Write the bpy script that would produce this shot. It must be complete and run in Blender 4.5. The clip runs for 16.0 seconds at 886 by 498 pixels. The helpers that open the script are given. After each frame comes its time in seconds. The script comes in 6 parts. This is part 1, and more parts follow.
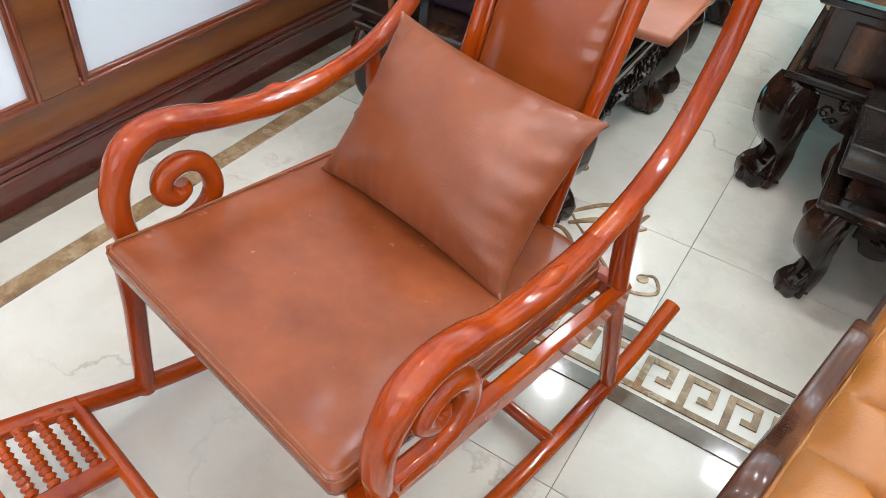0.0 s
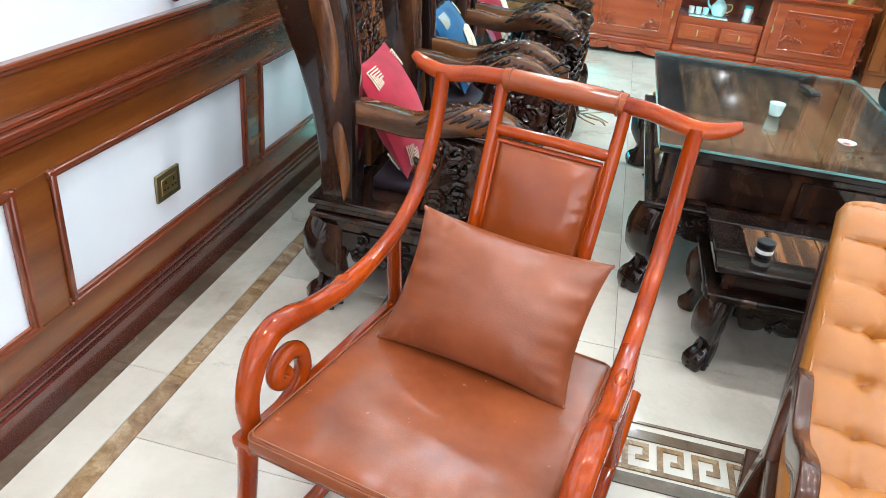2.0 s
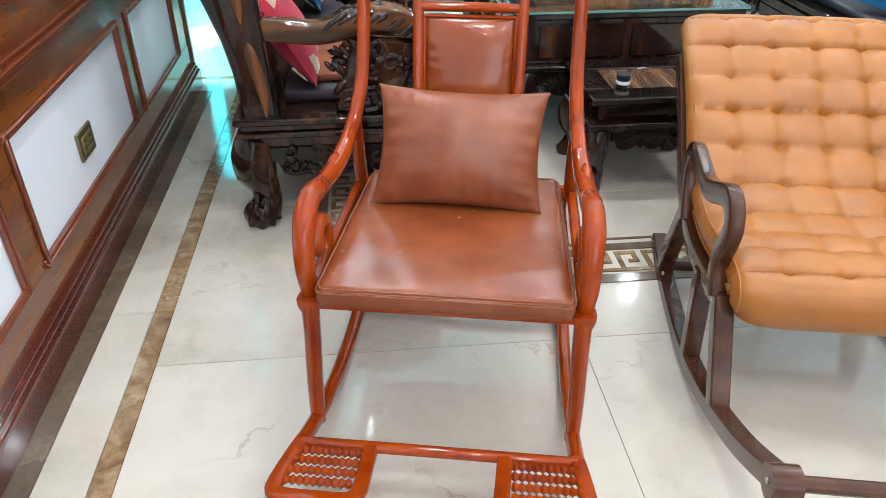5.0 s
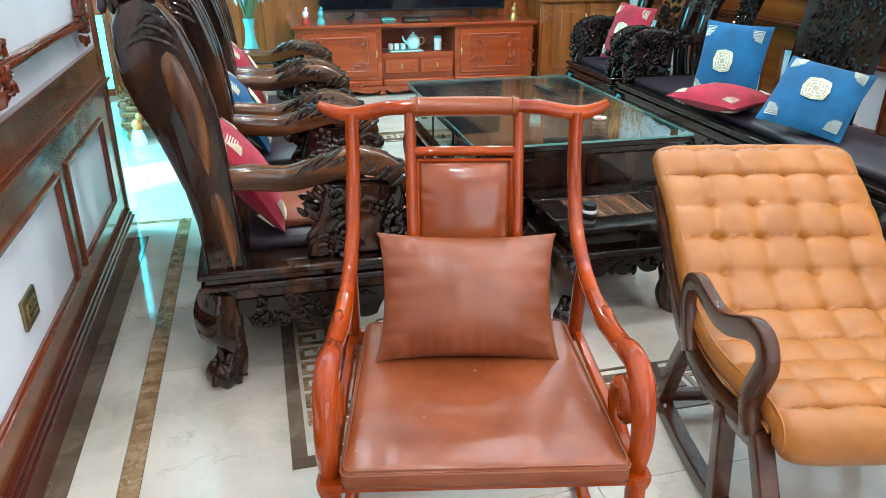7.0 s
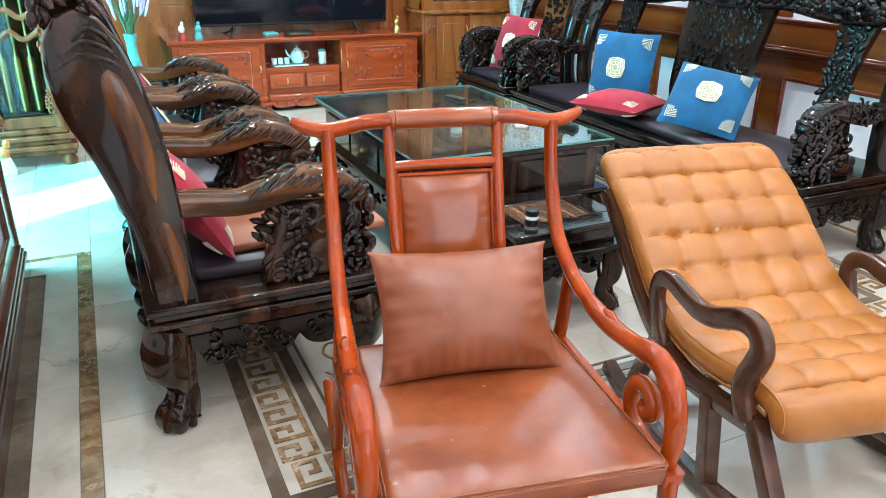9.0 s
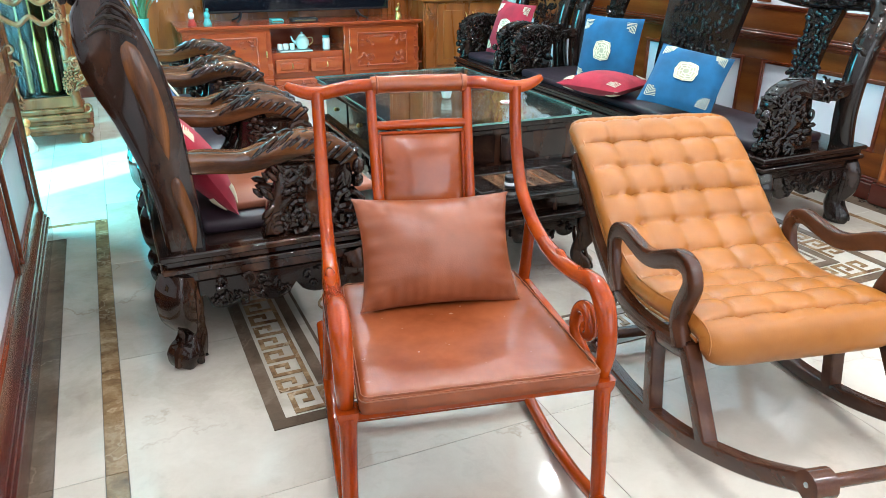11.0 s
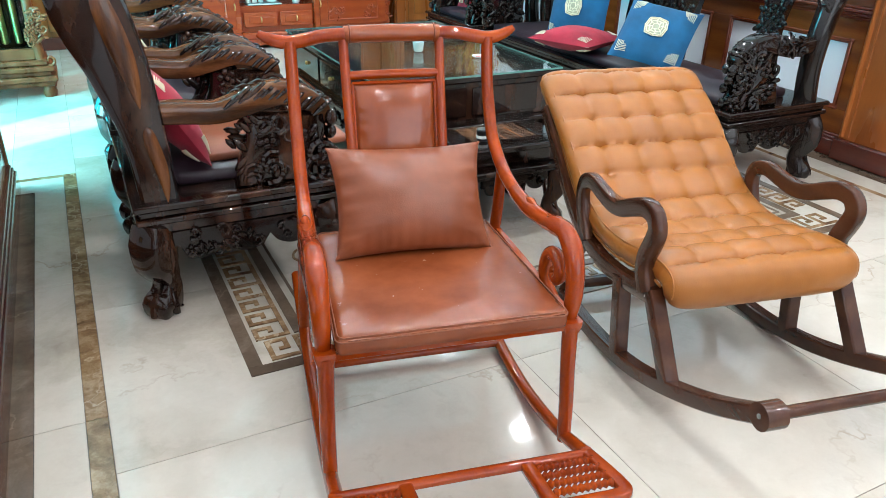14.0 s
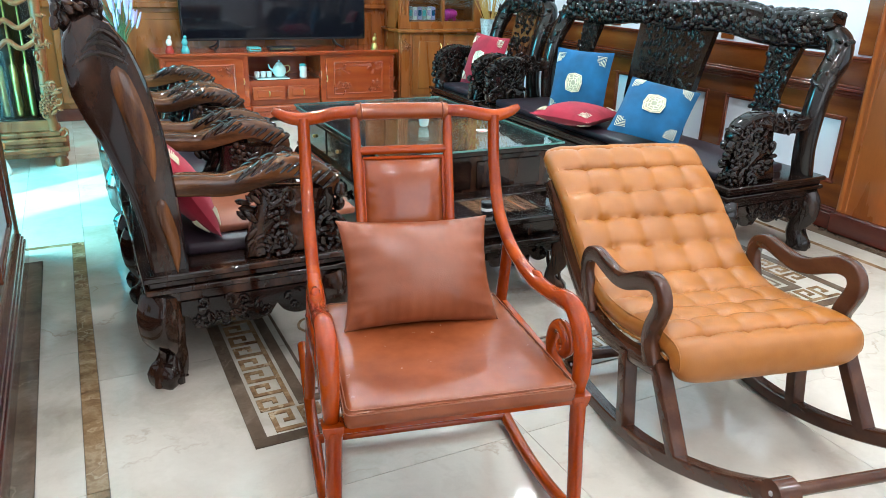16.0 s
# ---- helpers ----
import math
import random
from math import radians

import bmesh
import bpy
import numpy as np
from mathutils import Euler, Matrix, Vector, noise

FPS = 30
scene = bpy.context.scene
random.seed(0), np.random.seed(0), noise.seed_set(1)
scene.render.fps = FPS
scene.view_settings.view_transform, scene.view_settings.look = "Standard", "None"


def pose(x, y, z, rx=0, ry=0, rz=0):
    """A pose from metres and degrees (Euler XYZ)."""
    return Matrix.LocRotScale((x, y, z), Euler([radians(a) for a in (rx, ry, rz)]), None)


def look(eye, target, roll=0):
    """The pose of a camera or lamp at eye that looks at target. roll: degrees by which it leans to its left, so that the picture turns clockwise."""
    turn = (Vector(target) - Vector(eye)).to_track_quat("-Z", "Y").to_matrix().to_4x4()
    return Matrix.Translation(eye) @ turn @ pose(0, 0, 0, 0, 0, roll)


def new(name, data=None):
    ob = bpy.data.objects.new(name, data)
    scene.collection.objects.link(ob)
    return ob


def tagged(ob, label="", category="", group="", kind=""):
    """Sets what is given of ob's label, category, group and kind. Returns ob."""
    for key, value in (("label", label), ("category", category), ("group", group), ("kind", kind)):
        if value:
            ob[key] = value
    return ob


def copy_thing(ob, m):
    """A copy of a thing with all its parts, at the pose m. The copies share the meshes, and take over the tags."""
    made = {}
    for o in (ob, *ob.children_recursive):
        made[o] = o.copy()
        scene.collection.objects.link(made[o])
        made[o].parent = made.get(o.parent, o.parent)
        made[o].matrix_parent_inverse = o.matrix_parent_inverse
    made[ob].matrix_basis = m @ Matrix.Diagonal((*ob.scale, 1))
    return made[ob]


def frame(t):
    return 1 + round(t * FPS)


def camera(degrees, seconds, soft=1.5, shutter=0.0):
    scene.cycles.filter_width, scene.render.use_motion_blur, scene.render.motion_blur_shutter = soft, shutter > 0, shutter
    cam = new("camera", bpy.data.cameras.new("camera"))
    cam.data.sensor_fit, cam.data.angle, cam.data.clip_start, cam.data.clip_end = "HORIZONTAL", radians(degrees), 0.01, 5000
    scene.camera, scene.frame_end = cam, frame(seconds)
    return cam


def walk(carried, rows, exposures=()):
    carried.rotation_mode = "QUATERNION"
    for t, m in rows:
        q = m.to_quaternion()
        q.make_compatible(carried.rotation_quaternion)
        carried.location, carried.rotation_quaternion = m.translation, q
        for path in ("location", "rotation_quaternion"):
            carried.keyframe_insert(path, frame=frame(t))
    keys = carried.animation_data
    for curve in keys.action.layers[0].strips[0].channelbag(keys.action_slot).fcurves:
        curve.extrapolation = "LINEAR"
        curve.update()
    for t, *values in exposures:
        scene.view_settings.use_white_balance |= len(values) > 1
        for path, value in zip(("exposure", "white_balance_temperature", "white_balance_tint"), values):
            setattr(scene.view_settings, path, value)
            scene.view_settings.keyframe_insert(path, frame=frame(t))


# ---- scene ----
cam = camera(62.8, 16.0, 0.6)
PATH = [
    (0, (1.496, 0.841, 1.157), (0.8, 2.152, -0.183), 6.6),
    (0.5, (1.465, 0.712, 1.264), (0.809, 2.186, 0.082), 7.8),
    (1, (1.425, 0.609, 1.305), (0.846, 2.23, 0.288), 8.3),
    (1.5, (1.334, 0.547, 1.33), (0.865, 2.238, 0.371), 7.2),
    (2, (1.182, 0.45, 1.315), (0.853, 2.163, 0.336), 6.2),
    (2.5, (1.142, 0.372, 1.292), (0.952, 2.09, 0.286), 5.5),
    (3, (1.107, 0.29, 1.282), (1.051, 1.976, 0.207), 4.7),
    (3.5, (1.048, 0.218, 1.283), (1.066, 1.87, 0.156), 2.7),
    (6, (0.743, 0.076, 1.262), (1.038, 1.791, 0.277), -0.1),
    (6.5, (0.692, 0.138, 1.274), (1.065, 1.887, 0.379), -0.2),
    (7, (0.66, 0.264, 1.283), (1.102, 2.039, 0.476), 0.2),
    (7.5, (0.604, 0.361, 1.277), (1.144, 2.125, 0.504), 0.2),
    (8, (0.5, 0.405, 1.284), (1.191, 2.119, 0.521), 0.2),
    (8.5, (0.431, 0.42, 1.277), (1.225, 2.087, 0.509), 0.7),
    (11, (0.379, 0.123, 1.26), (1.145, 1.791, 0.466), 0.6),
    (11.5, (0.346, 0.086, 1.251), (1.114, 1.721, 0.395), 0.8),
    (12, (0.339, 0.066, 1.23), (1.098, 1.653, 0.28), 1.1),
    (12.5, (0.345, 0.062, 1.219), (1.095, 1.611, 0.201), 1.1),
    (13, (0.343, 0.063, 1.219), (1.098, 1.597, 0.182), 1.1),
    (13.5, (0.352, 0.068, 1.238), (1.131, 1.63, 0.261), 1.1),
    (14, (0.355, 0.079, 1.249), (1.173, 1.672, 0.357), 1.5),
    (14.5, (0.351, 0.082, 1.257), (1.199, 1.702, 0.446), 1.8),
    (15, (0.347, 0.079, 1.264), (1.202, 1.722, 0.51), 1.7),
    (15.5, (0.334, 0.077, 1.265), (1.191, 1.733, 0.543), 1.8),
    (16, (0.328, 0.073, 1.267), (1.177, 1.735, 0.547), 1.8),
]
walk(cam, [(t, look(eye, target, roll)) for t, eye, target, roll in PATH], [(0, 0.2, 6250, 9), (1.5, 0.42, 6250, 9), (3.5, 0.25, 6250, 9), (6, 0.14, 6250, 9), (7, 0.26, 6250, 9), (8.5, 0.45, 6250, 9), (11, 0.42, 6250, 9), (13, 0.08, 6250, 9), (16, 0.27, 6250, 9)])

# ---- world, sun, lights, exposure ----
world = bpy.data.worlds.new("world")
scene.world = world
world.use_nodes = True
wn = world.node_tree
sky = wn.nodes.new("ShaderNodeTexSky")
sky.sky_type = "NISHITA"
sky.sun_disc = False
sky.sun_elevation = radians(42)
sky.sun_rotation = radians(-60)
wn.links.new(sky.outputs["Color"], wn.nodes["Background"].inputs["Color"])
wn.nodes["Background"].inputs["Strength"].default_value = 0.12


def sun_lamp(direction, strength):
    data = bpy.data.lights.new("sun", "SUN")
    data.energy, data.angle, data.color = strength, radians(0.5), (1.0, 0.95, 0.88)
    ob = new("sun", data)
    ob.matrix_world = look((0, 0, 8), Vector((0, 0, 8)) + Vector(direction))


def area_lamp(name, eye, target, width, height, power, color, disk=False):
    data = bpy.data.lights.new(name, "AREA")
    data.shape = "DISK" if disk else "RECTANGLE"
    data.size = width
    if not disk:
        data.size_y = height
    data.energy, data.color = power, color
    ob = new(name, data)
    ob.matrix_world = look(eye, target)
    return ob


sun_lamp((0.64, 0.38, -0.66), 5.0)
# daylight in the glazed door, in the far slit window, and in the large window behind
area_lamp("door_daylight", (-1.05, 4.47, 1.15), (0.2, 4.47, 0.9), 1.6, 2.1, 280, (0.33, 0.88, 0.95))
area_lamp("window_daylight", (1.9, -2.93, 1.5), (1.9, 0, 1.0), 2.6, 1.7, 32, (0.88, 0.95, 1.0))
# recessed ceiling lights
DOWNLIGHTS = [(x, y) for y in (-1.6, -0.2, 1.2, 2.6, 4.0, 5.4) for x in (0.75, 1.95, 3.15)]
for dx, dy in DOWNLIGHTS:
    area_lamp("downlight_lamp", (dx, dy, 2.772), (dx, dy, 0), 0.10, 0.10, 11.5, (0.96, 0.98, 1.0), True)
# added fill: three broad unseen lamps below the ceiling's tray, for soft even light
for cx, cy, w, h in ((1.97, 1.9, 2.6, 1.6), (1.97, 4.6, 2.6, 1.6), (1.97, -0.8, 2.6, 1.6)):
    area_lamp("ceiling_fill", (cx, cy, 2.775), (cx, cy, 0), w, h, 9, (0.93, 0.975, 1.0))


# ---- materials ----
def material(name):
    mat = bpy.data.materials.new(name)
    mat.use_nodes = True
    nt = mat.node_tree
    return mat, nt, nt.nodes["Principled BSDF"]


def node(nt, kind, **values):
    n = nt.nodes.new(kind)
    for key, value in values.items():
        n.inputs[key.replace("_", " ")].default_value = value
    return n


def ramp(nt, source, stops):
    n = nt.nodes.new("ShaderNodeValToRGB")
    while len(n.color_ramp.elements) < len(stops):
        n.color_ramp.elements.new(0.5)
    for e, (p, c) in zip(n.color_ramp.elements, stops):
        e.position, e.color = p, (*c, 1)
    nt.links.new(source, n.inputs["Fac"])
    return n


def coords(nt, scale=(1, 1, 1), random_shift=False):
    """Object coordinates, stretched; shifted object by object if asked."""
    tex = nt.nodes.new("ShaderNodeTexCoord")
    mapping = nt.nodes.new("ShaderNodeMapping")
    mapping.inputs["Scale"].default_value = scale
    nt.links.new(tex.outputs["Object"], mapping.inputs["Vector"])
    if random_shift:
        info = nt.nodes.new("ShaderNodeObjectInfo")
        mul = nt.nodes.new("ShaderNodeMath")
        mul.operation = "MULTIPLY"
        mul.inputs[1].default_value = 37.0
        nt.links.new(info.outputs["Random"], mul.inputs[0])
        comb = nt.nodes.new("ShaderNodeCombineXYZ")
        for axis in "XYZ":
            nt.links.new(mul.outputs[0], comb.inputs[axis])
        nt.links.new(comb.outputs[0], mapping.inputs["Location"])
    return mapping.outputs["Vector"]


def bump(nt, bsdf, height, strength, distance=0.002):
    n = nt.nodes.new("ShaderNodeBump")
    n.inputs["Strength"].default_value, n.inputs["Distance"].default_value = strength, distance
    nt.links.new(height, n.inputs["Height"])
    nt.links.new(n.outputs["Normal"], bsdf.inputs["Normal"])


def wood(name, stops, scale=(2, 2, 14), rough=0.22, coat=0.6, bands=2.2, distort=6.0, turn="X", bump_by=0.12, wave_part=0.22, spec=0.5):
    """Lacquered wood: grain bands, fine pores, patchy gloss."""
    mat, nt, b = material(name)
    v = coords(nt, scale, True)
    big = node(nt, "ShaderNodeTexNoise", Scale=1.1, Detail=4.0, Roughness=0.55, Distortion=0.8)
    wave = node(nt, "ShaderNodeTexWave", Scale=bands, Distortion=distort, Detail=3.0, Detail_Scale=1.4)
    wave.bands_direction = turn
    fine = node(nt, "ShaderNodeTexNoise", Scale=28.0, Detail=4.0, Roughness=0.65)
    for n in (big, wave, fine):
        nt.links.new(v, n.inputs["Vector"])
    mix = nt.nodes.new("ShaderNodeMix")
    mix.inputs["Factor"].default_value = 1.0 - wave_part
    nt.links.new(wave.outputs["Fac"], mix.inputs["A"])
    nt.links.new(big.outputs["Fac"], mix.inputs["B"])
    mix2 = nt.nodes.new("ShaderNodeMix")
    mix2.inputs["Factor"].default_value = 0.18
    nt.links.new(mix.outputs["Result"], mix2.inputs["A"])
    nt.links.new(fine.outputs["Fac"], mix2.inputs["B"])
    col = ramp(nt, mix2.outputs["Result"], stops)
    nt.links.new(col.outputs["Color"], b.inputs["Base Color"])
    rr = nt.nodes.new("ShaderNodeMapRange")
    rr.inputs["To Min"].default_value, rr.inputs["To Max"].default_value = rough * 0.7, rough * 1.5
    nt.links.new(big.outputs["Fac"], rr.inputs["Value"])
    nt.links.new(rr.outputs["Result"], b.inputs["Roughness"])
    b.inputs["Coat Weight"].default_value, b.inputs["Coat Roughness"].default_value = coat, 0.06
    b.inputs["Specular IOR Level"].default_value = spec
    bump(nt, b, mix2.outputs["Result"], bump_by)
    return mat


def leather(name, dark, light, rough=0.38, pores=260.0, crease=0.35, coat=0.0):
    mat, nt, b = material(name)
    v = coords(nt, (1, 1, 1), True)
    big = node(nt, "ShaderNodeTexNoise", Scale=7.0, Detail=5.0, Roughness=0.6)
    cell = node(nt, "ShaderNodeTexVoronoi", Scale=pores)
    mid = node(nt, "ShaderNodeTexNoise", Scale=34.0, Detail=5.0, Roughness=0.6)
    for n in (big, cell, mid):
        nt.links.new(v, n.inputs["Vector"])
    col = ramp(nt, big.outputs["Fac"], [(0.3, dark), (0.72, light)])
    nt.links.new(col.outputs["Color"], b.inputs["Base Color"])
    rr = nt.nodes.new("ShaderNodeMapRange")
    rr.inputs["To Min"].default_value, rr.inputs["To Max"].default_value = rough * 0.9, rough * 1.12
    b.inputs["Specular IOR Level"].default_value = 0.5
    nt.links.new(mid.outputs["Fac"], rr.inputs["Value"])
    nt.links.new(rr.outputs["Result"], b.inputs["Roughness"])
    b.inputs["Coat Weight"].default_value, b.inputs["Coat Roughness"].default_value = coat, 0.25
    add = nt.nodes.new("ShaderNodeMath")
    add.operation = "MULTIPLY_ADD"
    add.inputs[1].default_value = 0.25
    nt.links.new(cell.outputs["Distance"], add.inputs[0])
    nt.links.new(mid.outputs["Fac"], add.inputs[2])
    fold = nt.nodes.new("ShaderNodeMath")
    fold.operation = "MULTIPLY_ADD"
    fold.inputs[1].default_value = 0.5
    nt.links.new(big.outputs["Fac"], fold.inputs[0])
    nt.links.new(add.outputs[0], fold.inputs[2])
    bump(nt, b, fold.outputs[0], crease, 0.002)
    return mat


def fabric(name, color, rough=0.9):
    mat, nt, b = material(name)
    v = coords(nt)
    weave = node(nt, "ShaderNodeTexNoise", Scale=420.0, Detail=2.0)
    big = node(nt, "ShaderNodeTexNoise", Scale=9.0, Detail=3.0)
    nt.links.new(v, weave.inputs["Vector"])
    nt.links.new(v, big.inputs["Vector"])
    d = tuple(c * 0.72 for c in color)
    l = tuple(min(1, c * 1.25) for c in color)
    col = ramp(nt, big.outputs["Fac"], [(0.3, d), (0.7, l)])
    nt.links.new(col.outputs["Color"], b.inputs["Base Color"])
    b.inputs["Roughness"].default_value = rough
    b.inputs["Sheen Weight"].default_value = 0.08
    bump(nt, b, weave.outputs["Fac"], 0.5, 0.0008)
    return mat


def plain(name, color, rough=0.5, metal=0.0, grain=40.0, vary=0.12, coat=0.0):
    mat, nt, b = material(name)
    v = coords(nt)
    n = node(nt, "ShaderNodeTexNoise", Scale=grain, Detail=5.0)
    nt.links.new(v, n.inputs["Vector"])
    col = ramp(nt, n.outputs["Fac"], [(0.3, tuple(c * (1 - vary) for c in color)), (0.7, tuple(min(1, c * (1 + vary)) for c in color))])
    nt.links.new(col.outputs["Color"], b.inputs["Base Color"])
    b.inputs["Roughness"].default_value, b.inputs["Metallic"].default_value = rough, metal
    b.inputs["Coat Weight"].default_value = coat
    bump(nt, b, n.outputs["Fac"], 0.06)
    return mat


def marble(name, stops, vein, vein_amount, rough=0.06, scale=2.4, vein_scale=1.6, width=0.03):
    """Polished stone: soft clouds, and thin broken veins."""
    mat, nt, b = material(name)
    v = coords(nt, (1, 1, 1), True)
    warp = node(nt, "ShaderNodeTexNoise", Scale=1.7, Detail=6.0, Roughness=0.6)
    nt.links.new(v, warp.inputs["Vector"])
    shift = nt.nodes.new("ShaderNodeVectorMath")
    shift.operation = "MULTIPLY_ADD"
    shift.inputs[1].default_value = (0.9, 0.9, 0.9)
    nt.links.new(warp.outputs["Color"], shift.inputs[0])
    nt.links.new(v, shift.inputs[2])
    clouds = node(nt, "ShaderNodeTexNoise", Scale=scale, Detail=8.0, Roughness=0.62)
    veins = node(nt, "ShaderNodeTexVoronoi", Scale=vein_scale)
    veins.feature = "DISTANCE_TO_EDGE"
    breaks = node(nt, "ShaderNodeTexNoise", Scale=3.1, Detail=3.0)
    for n in (clouds, veins, breaks):
        nt.links.new(shift.outputs[0], n.inputs["Vector"])
    base = ramp(nt, clouds.outputs["Fac"], stops)
    line = ramp(nt, veins.outputs["Distance"], [(0.0, (1, 1, 1)), (width, (0, 0, 0))])
    where = ramp(nt, breaks.outputs["Fac"], [(0.50, (0, 0, 0)), (0.68, (1, 1, 1))])
    mul = nt.nodes.new("ShaderNodeMath")
    mul.operation = "MULTIPLY"
    nt.links.new(line.outputs["Color"], mul.inputs[0])
    nt.links.new(where.outputs["Color"], mul.inputs[1])
    mul2 = nt.nodes.new("ShaderNodeMath")
    mul2.operation = "MULTIPLY"
    mul2.inputs[1].default_value = vein_amount
    nt.links.new(mul.outputs[0], mul2.inputs[0])
    mix = nt.nodes.new("ShaderNodeMix")
    mix.data_type = "RGBA"
    nt.links.new(mul2.outputs[0], mix.inputs["Factor"])
    nt.links.new(base.outputs["Color"], mix.inputs[6])
    mix.inputs[7].default_value = (*vein, 1)
    nt.links.new(mix.outputs[2], b.inputs["Base Color"])
    smear = node(nt, "ShaderNodeTexNoise", Scale=5.0, Detail=4.0)
    nt.links.new(v, smear.inputs["Vector"])
    rr = nt.nodes.new("ShaderNodeMapRange")
    rr.inputs["To Min"].default_value, rr.inputs["To Max"].default_value = rough * 0.6, rough * 2.2
    nt.links.new(smear.outputs["Fac"], rr.inputs["Value"])
    nt.links.new(rr.outputs["Result"], b.inputs["Roughness"])
    b.inputs["IOR"].default_value = 1.5
    return mat


def glass(name, tint, gloss=0.12):
    """Thin flat glass: lets light pass straight, tinted, and mirrors a little."""
    mat, nt, b = material(name)
    out = nt.nodes["Material Output"]
    clear = nt.nodes.new("ShaderNodeBsdfTransparent")
    clear.inputs["Color"].default_value = (*tint, 1)
    shine = nt.nodes.new("ShaderNodeBsdfGlossy")
    shine.inputs["Roughness"].default_value = 0.01
    facing_ = nt.nodes.new("ShaderNodeLayerWeight")
    facing_.inputs["Blend"].default_value = 0.5
    power = nt.nodes.new("ShaderNodeMath")
    power.operation = "POWER"
    power.inputs[1].default_value = 4.5
    nt.links.new(facing_.outputs["Facing"], power.inputs[0])
    fres = nt.nodes.new("ShaderNodeMath")
    fres.operation = "MULTIPLY_ADD"
    fres.inputs[1].default_value, fres.inputs[2].default_value = 0.85, 0.035
    nt.links.new(power.outputs[0], fres.inputs[0])
    mix = nt.nodes.new("ShaderNodeMixShader")
    nt.links.new(fres.outputs[0], mix.inputs[0])
    nt.links.new(clear.outputs[0], mix.inputs[1])
    nt.links.new(shine.outputs[0], mix.inputs[2])
    nt.links.new(mix.outputs[0], out.inputs["Surface"])
    return mat


def glow(name, color, strength):
    mat, nt, b = material(name)
    b.inputs["Base Color"].default_value = (*color, 1)
    b.inputs["Emission Color"].default_value = (*color, 1)
    b.inputs["Emission Strength"].default_value = strength
    return mat


RED_WOOD = wood("red_lacquered_wood", [(0.25, (0.150, 0.012, 0.001)), (0.5, (0.285, 0.036, 0.0015)), (0.8, (0.41, 0.064, 0.002))], (7, 7, 3), 0.07, 0.34, 0.5, 3.0, "Z", 0.05, 0.08, spec=0.30)
EBONY = wood("dark_ebony_wood", [(0.30, (0.007, 0.004, 0.0035)), (0.52, (0.020, 0.009, 0.006)), (0.64, (0.045, 0.018, 0.009)), (0.78, (0.095, 0.037, 0.015))], (5, 5, 2), 0.09, 0.35, 0.5, 5.0, "X", 0.10, spec=0.3)
EBONY_STREAK = wood("streaked_ebony_wood", [(0.28, (0.012, 0.006, 0.004)), (0.45, (0.045, 0.017, 0.008)), (0.58, (0.135, 0.050, 0.016)), (0.76, (0.24, 0.098, 0.033))], (9, 9, 1.6), 0.14, 0.35, 0.6, 5.0, "X", 0.08, spec=0.35)
TABLE_STREAK = wood("streaked_table_wood", [(0.28, (0.030, 0.017, 0.011)), (0.45, (0.075, 0.036, 0.020)), (0.58, (0.18, 0.082, 0.036)), (0.76, (0.30, 0.155, 0.07))], (9, 1.2, 9), 0.18, 0.6, 0.6, 5.0, "X", 0.06)
SAPWOOD = wood("orange_figured_sapwood", [(0.28, (0.016, 0.006, 0.003)), (0.43, (0.070, 0.024, 0.008)), (0.56, (0.135, 0.048, 0.015)), (0.72, (0.21, 0.082, 0.027))], (18, 18, 1.8), 0.12, 0.35, 0.5, 4.0, "X", 0.04, 0.14, spec=0.3)
ARM_STREAK = wood("streaked_arm_wood", [(0.28, (0.018, 0.008, 0.004)), (0.45, (0.058, 0.021, 0.008)), (0.58, (0.135, 0.050, 0.016)), (0.76, (0.22, 0.088, 0.028))], (1.6, 9, 9), 0.09, 0.3, 0.6, 4.0, "Z", 0.06, 0.12, spec=0.32)
EBONY_BLACK = wood("near_black_wood", [(0.30, (0.005, 0.0035, 0.0030)), (0.58, (0.012, 0.007, 0.0055)), (0.78, (0.040, 0.018, 0.011))], (5, 5, 2), 0.11, 0.22, 0.5, 5.0, "X", 0.12, spec=0.3)
WALL_WOOD = wood("brown_panelling_wood", [(0.25, (0.085, 0.020, 0.005)), (0.5, (0.165, 0.045, 0.009)), (0.8, (0.26, 0.085, 0.016))], (4, 0.9, 6), 0.2, 0.6, 0.6, 4.0, "Z", 0.04, 0.15)
WALL_WOOD_DARK = wood("dark_red_moulding_wood", [(0.25, (0.042, 0.006, 0.004)), (0.5, (0.078, 0.012, 0.007)), (0.8, (0.12, 0.022, 0.010))], (4, 0.9, 6), 0.18, 0.7, 0.6, 3.0, "Z", 0.04, 0.1)
MOULD_WOOD = wood("reddish_moulding_wood", [(0.25, (0.095, 0.016, 0.006)), (0.5, (0.155, 0.030, 0.010)), (0.8, (0.22, 0.052, 0.016))], (4, 1.0, 6), 0.18, 0.7, 0.6, 3.0, "Z", 0.04, 0.1)
TV_WOOD = wood("orange_red_cabinet_wood", [(0.25, (0.24, 0.030, 0.007)), (0.5, (0.35, 0.052, 0.011)), (0.8, (0.45, 0.085, 0.018))], (1.2, 4, 6), 0.22, 0.6, 0.6, 4.0, "Z", 0.04, 0.15)
UNIT_WOOD = wood("honey_brown_cabinet_wood", [(0.25, (0.17, 0.042, 0.008)), (0.5, (0.29, 0.080, 0.015)), (0.8, (0.40, 0.125, 0.027))], (4, 4, 0.9), 0.26, 0.5, 0.6, 4.0, "X", 0.04, 0.2)
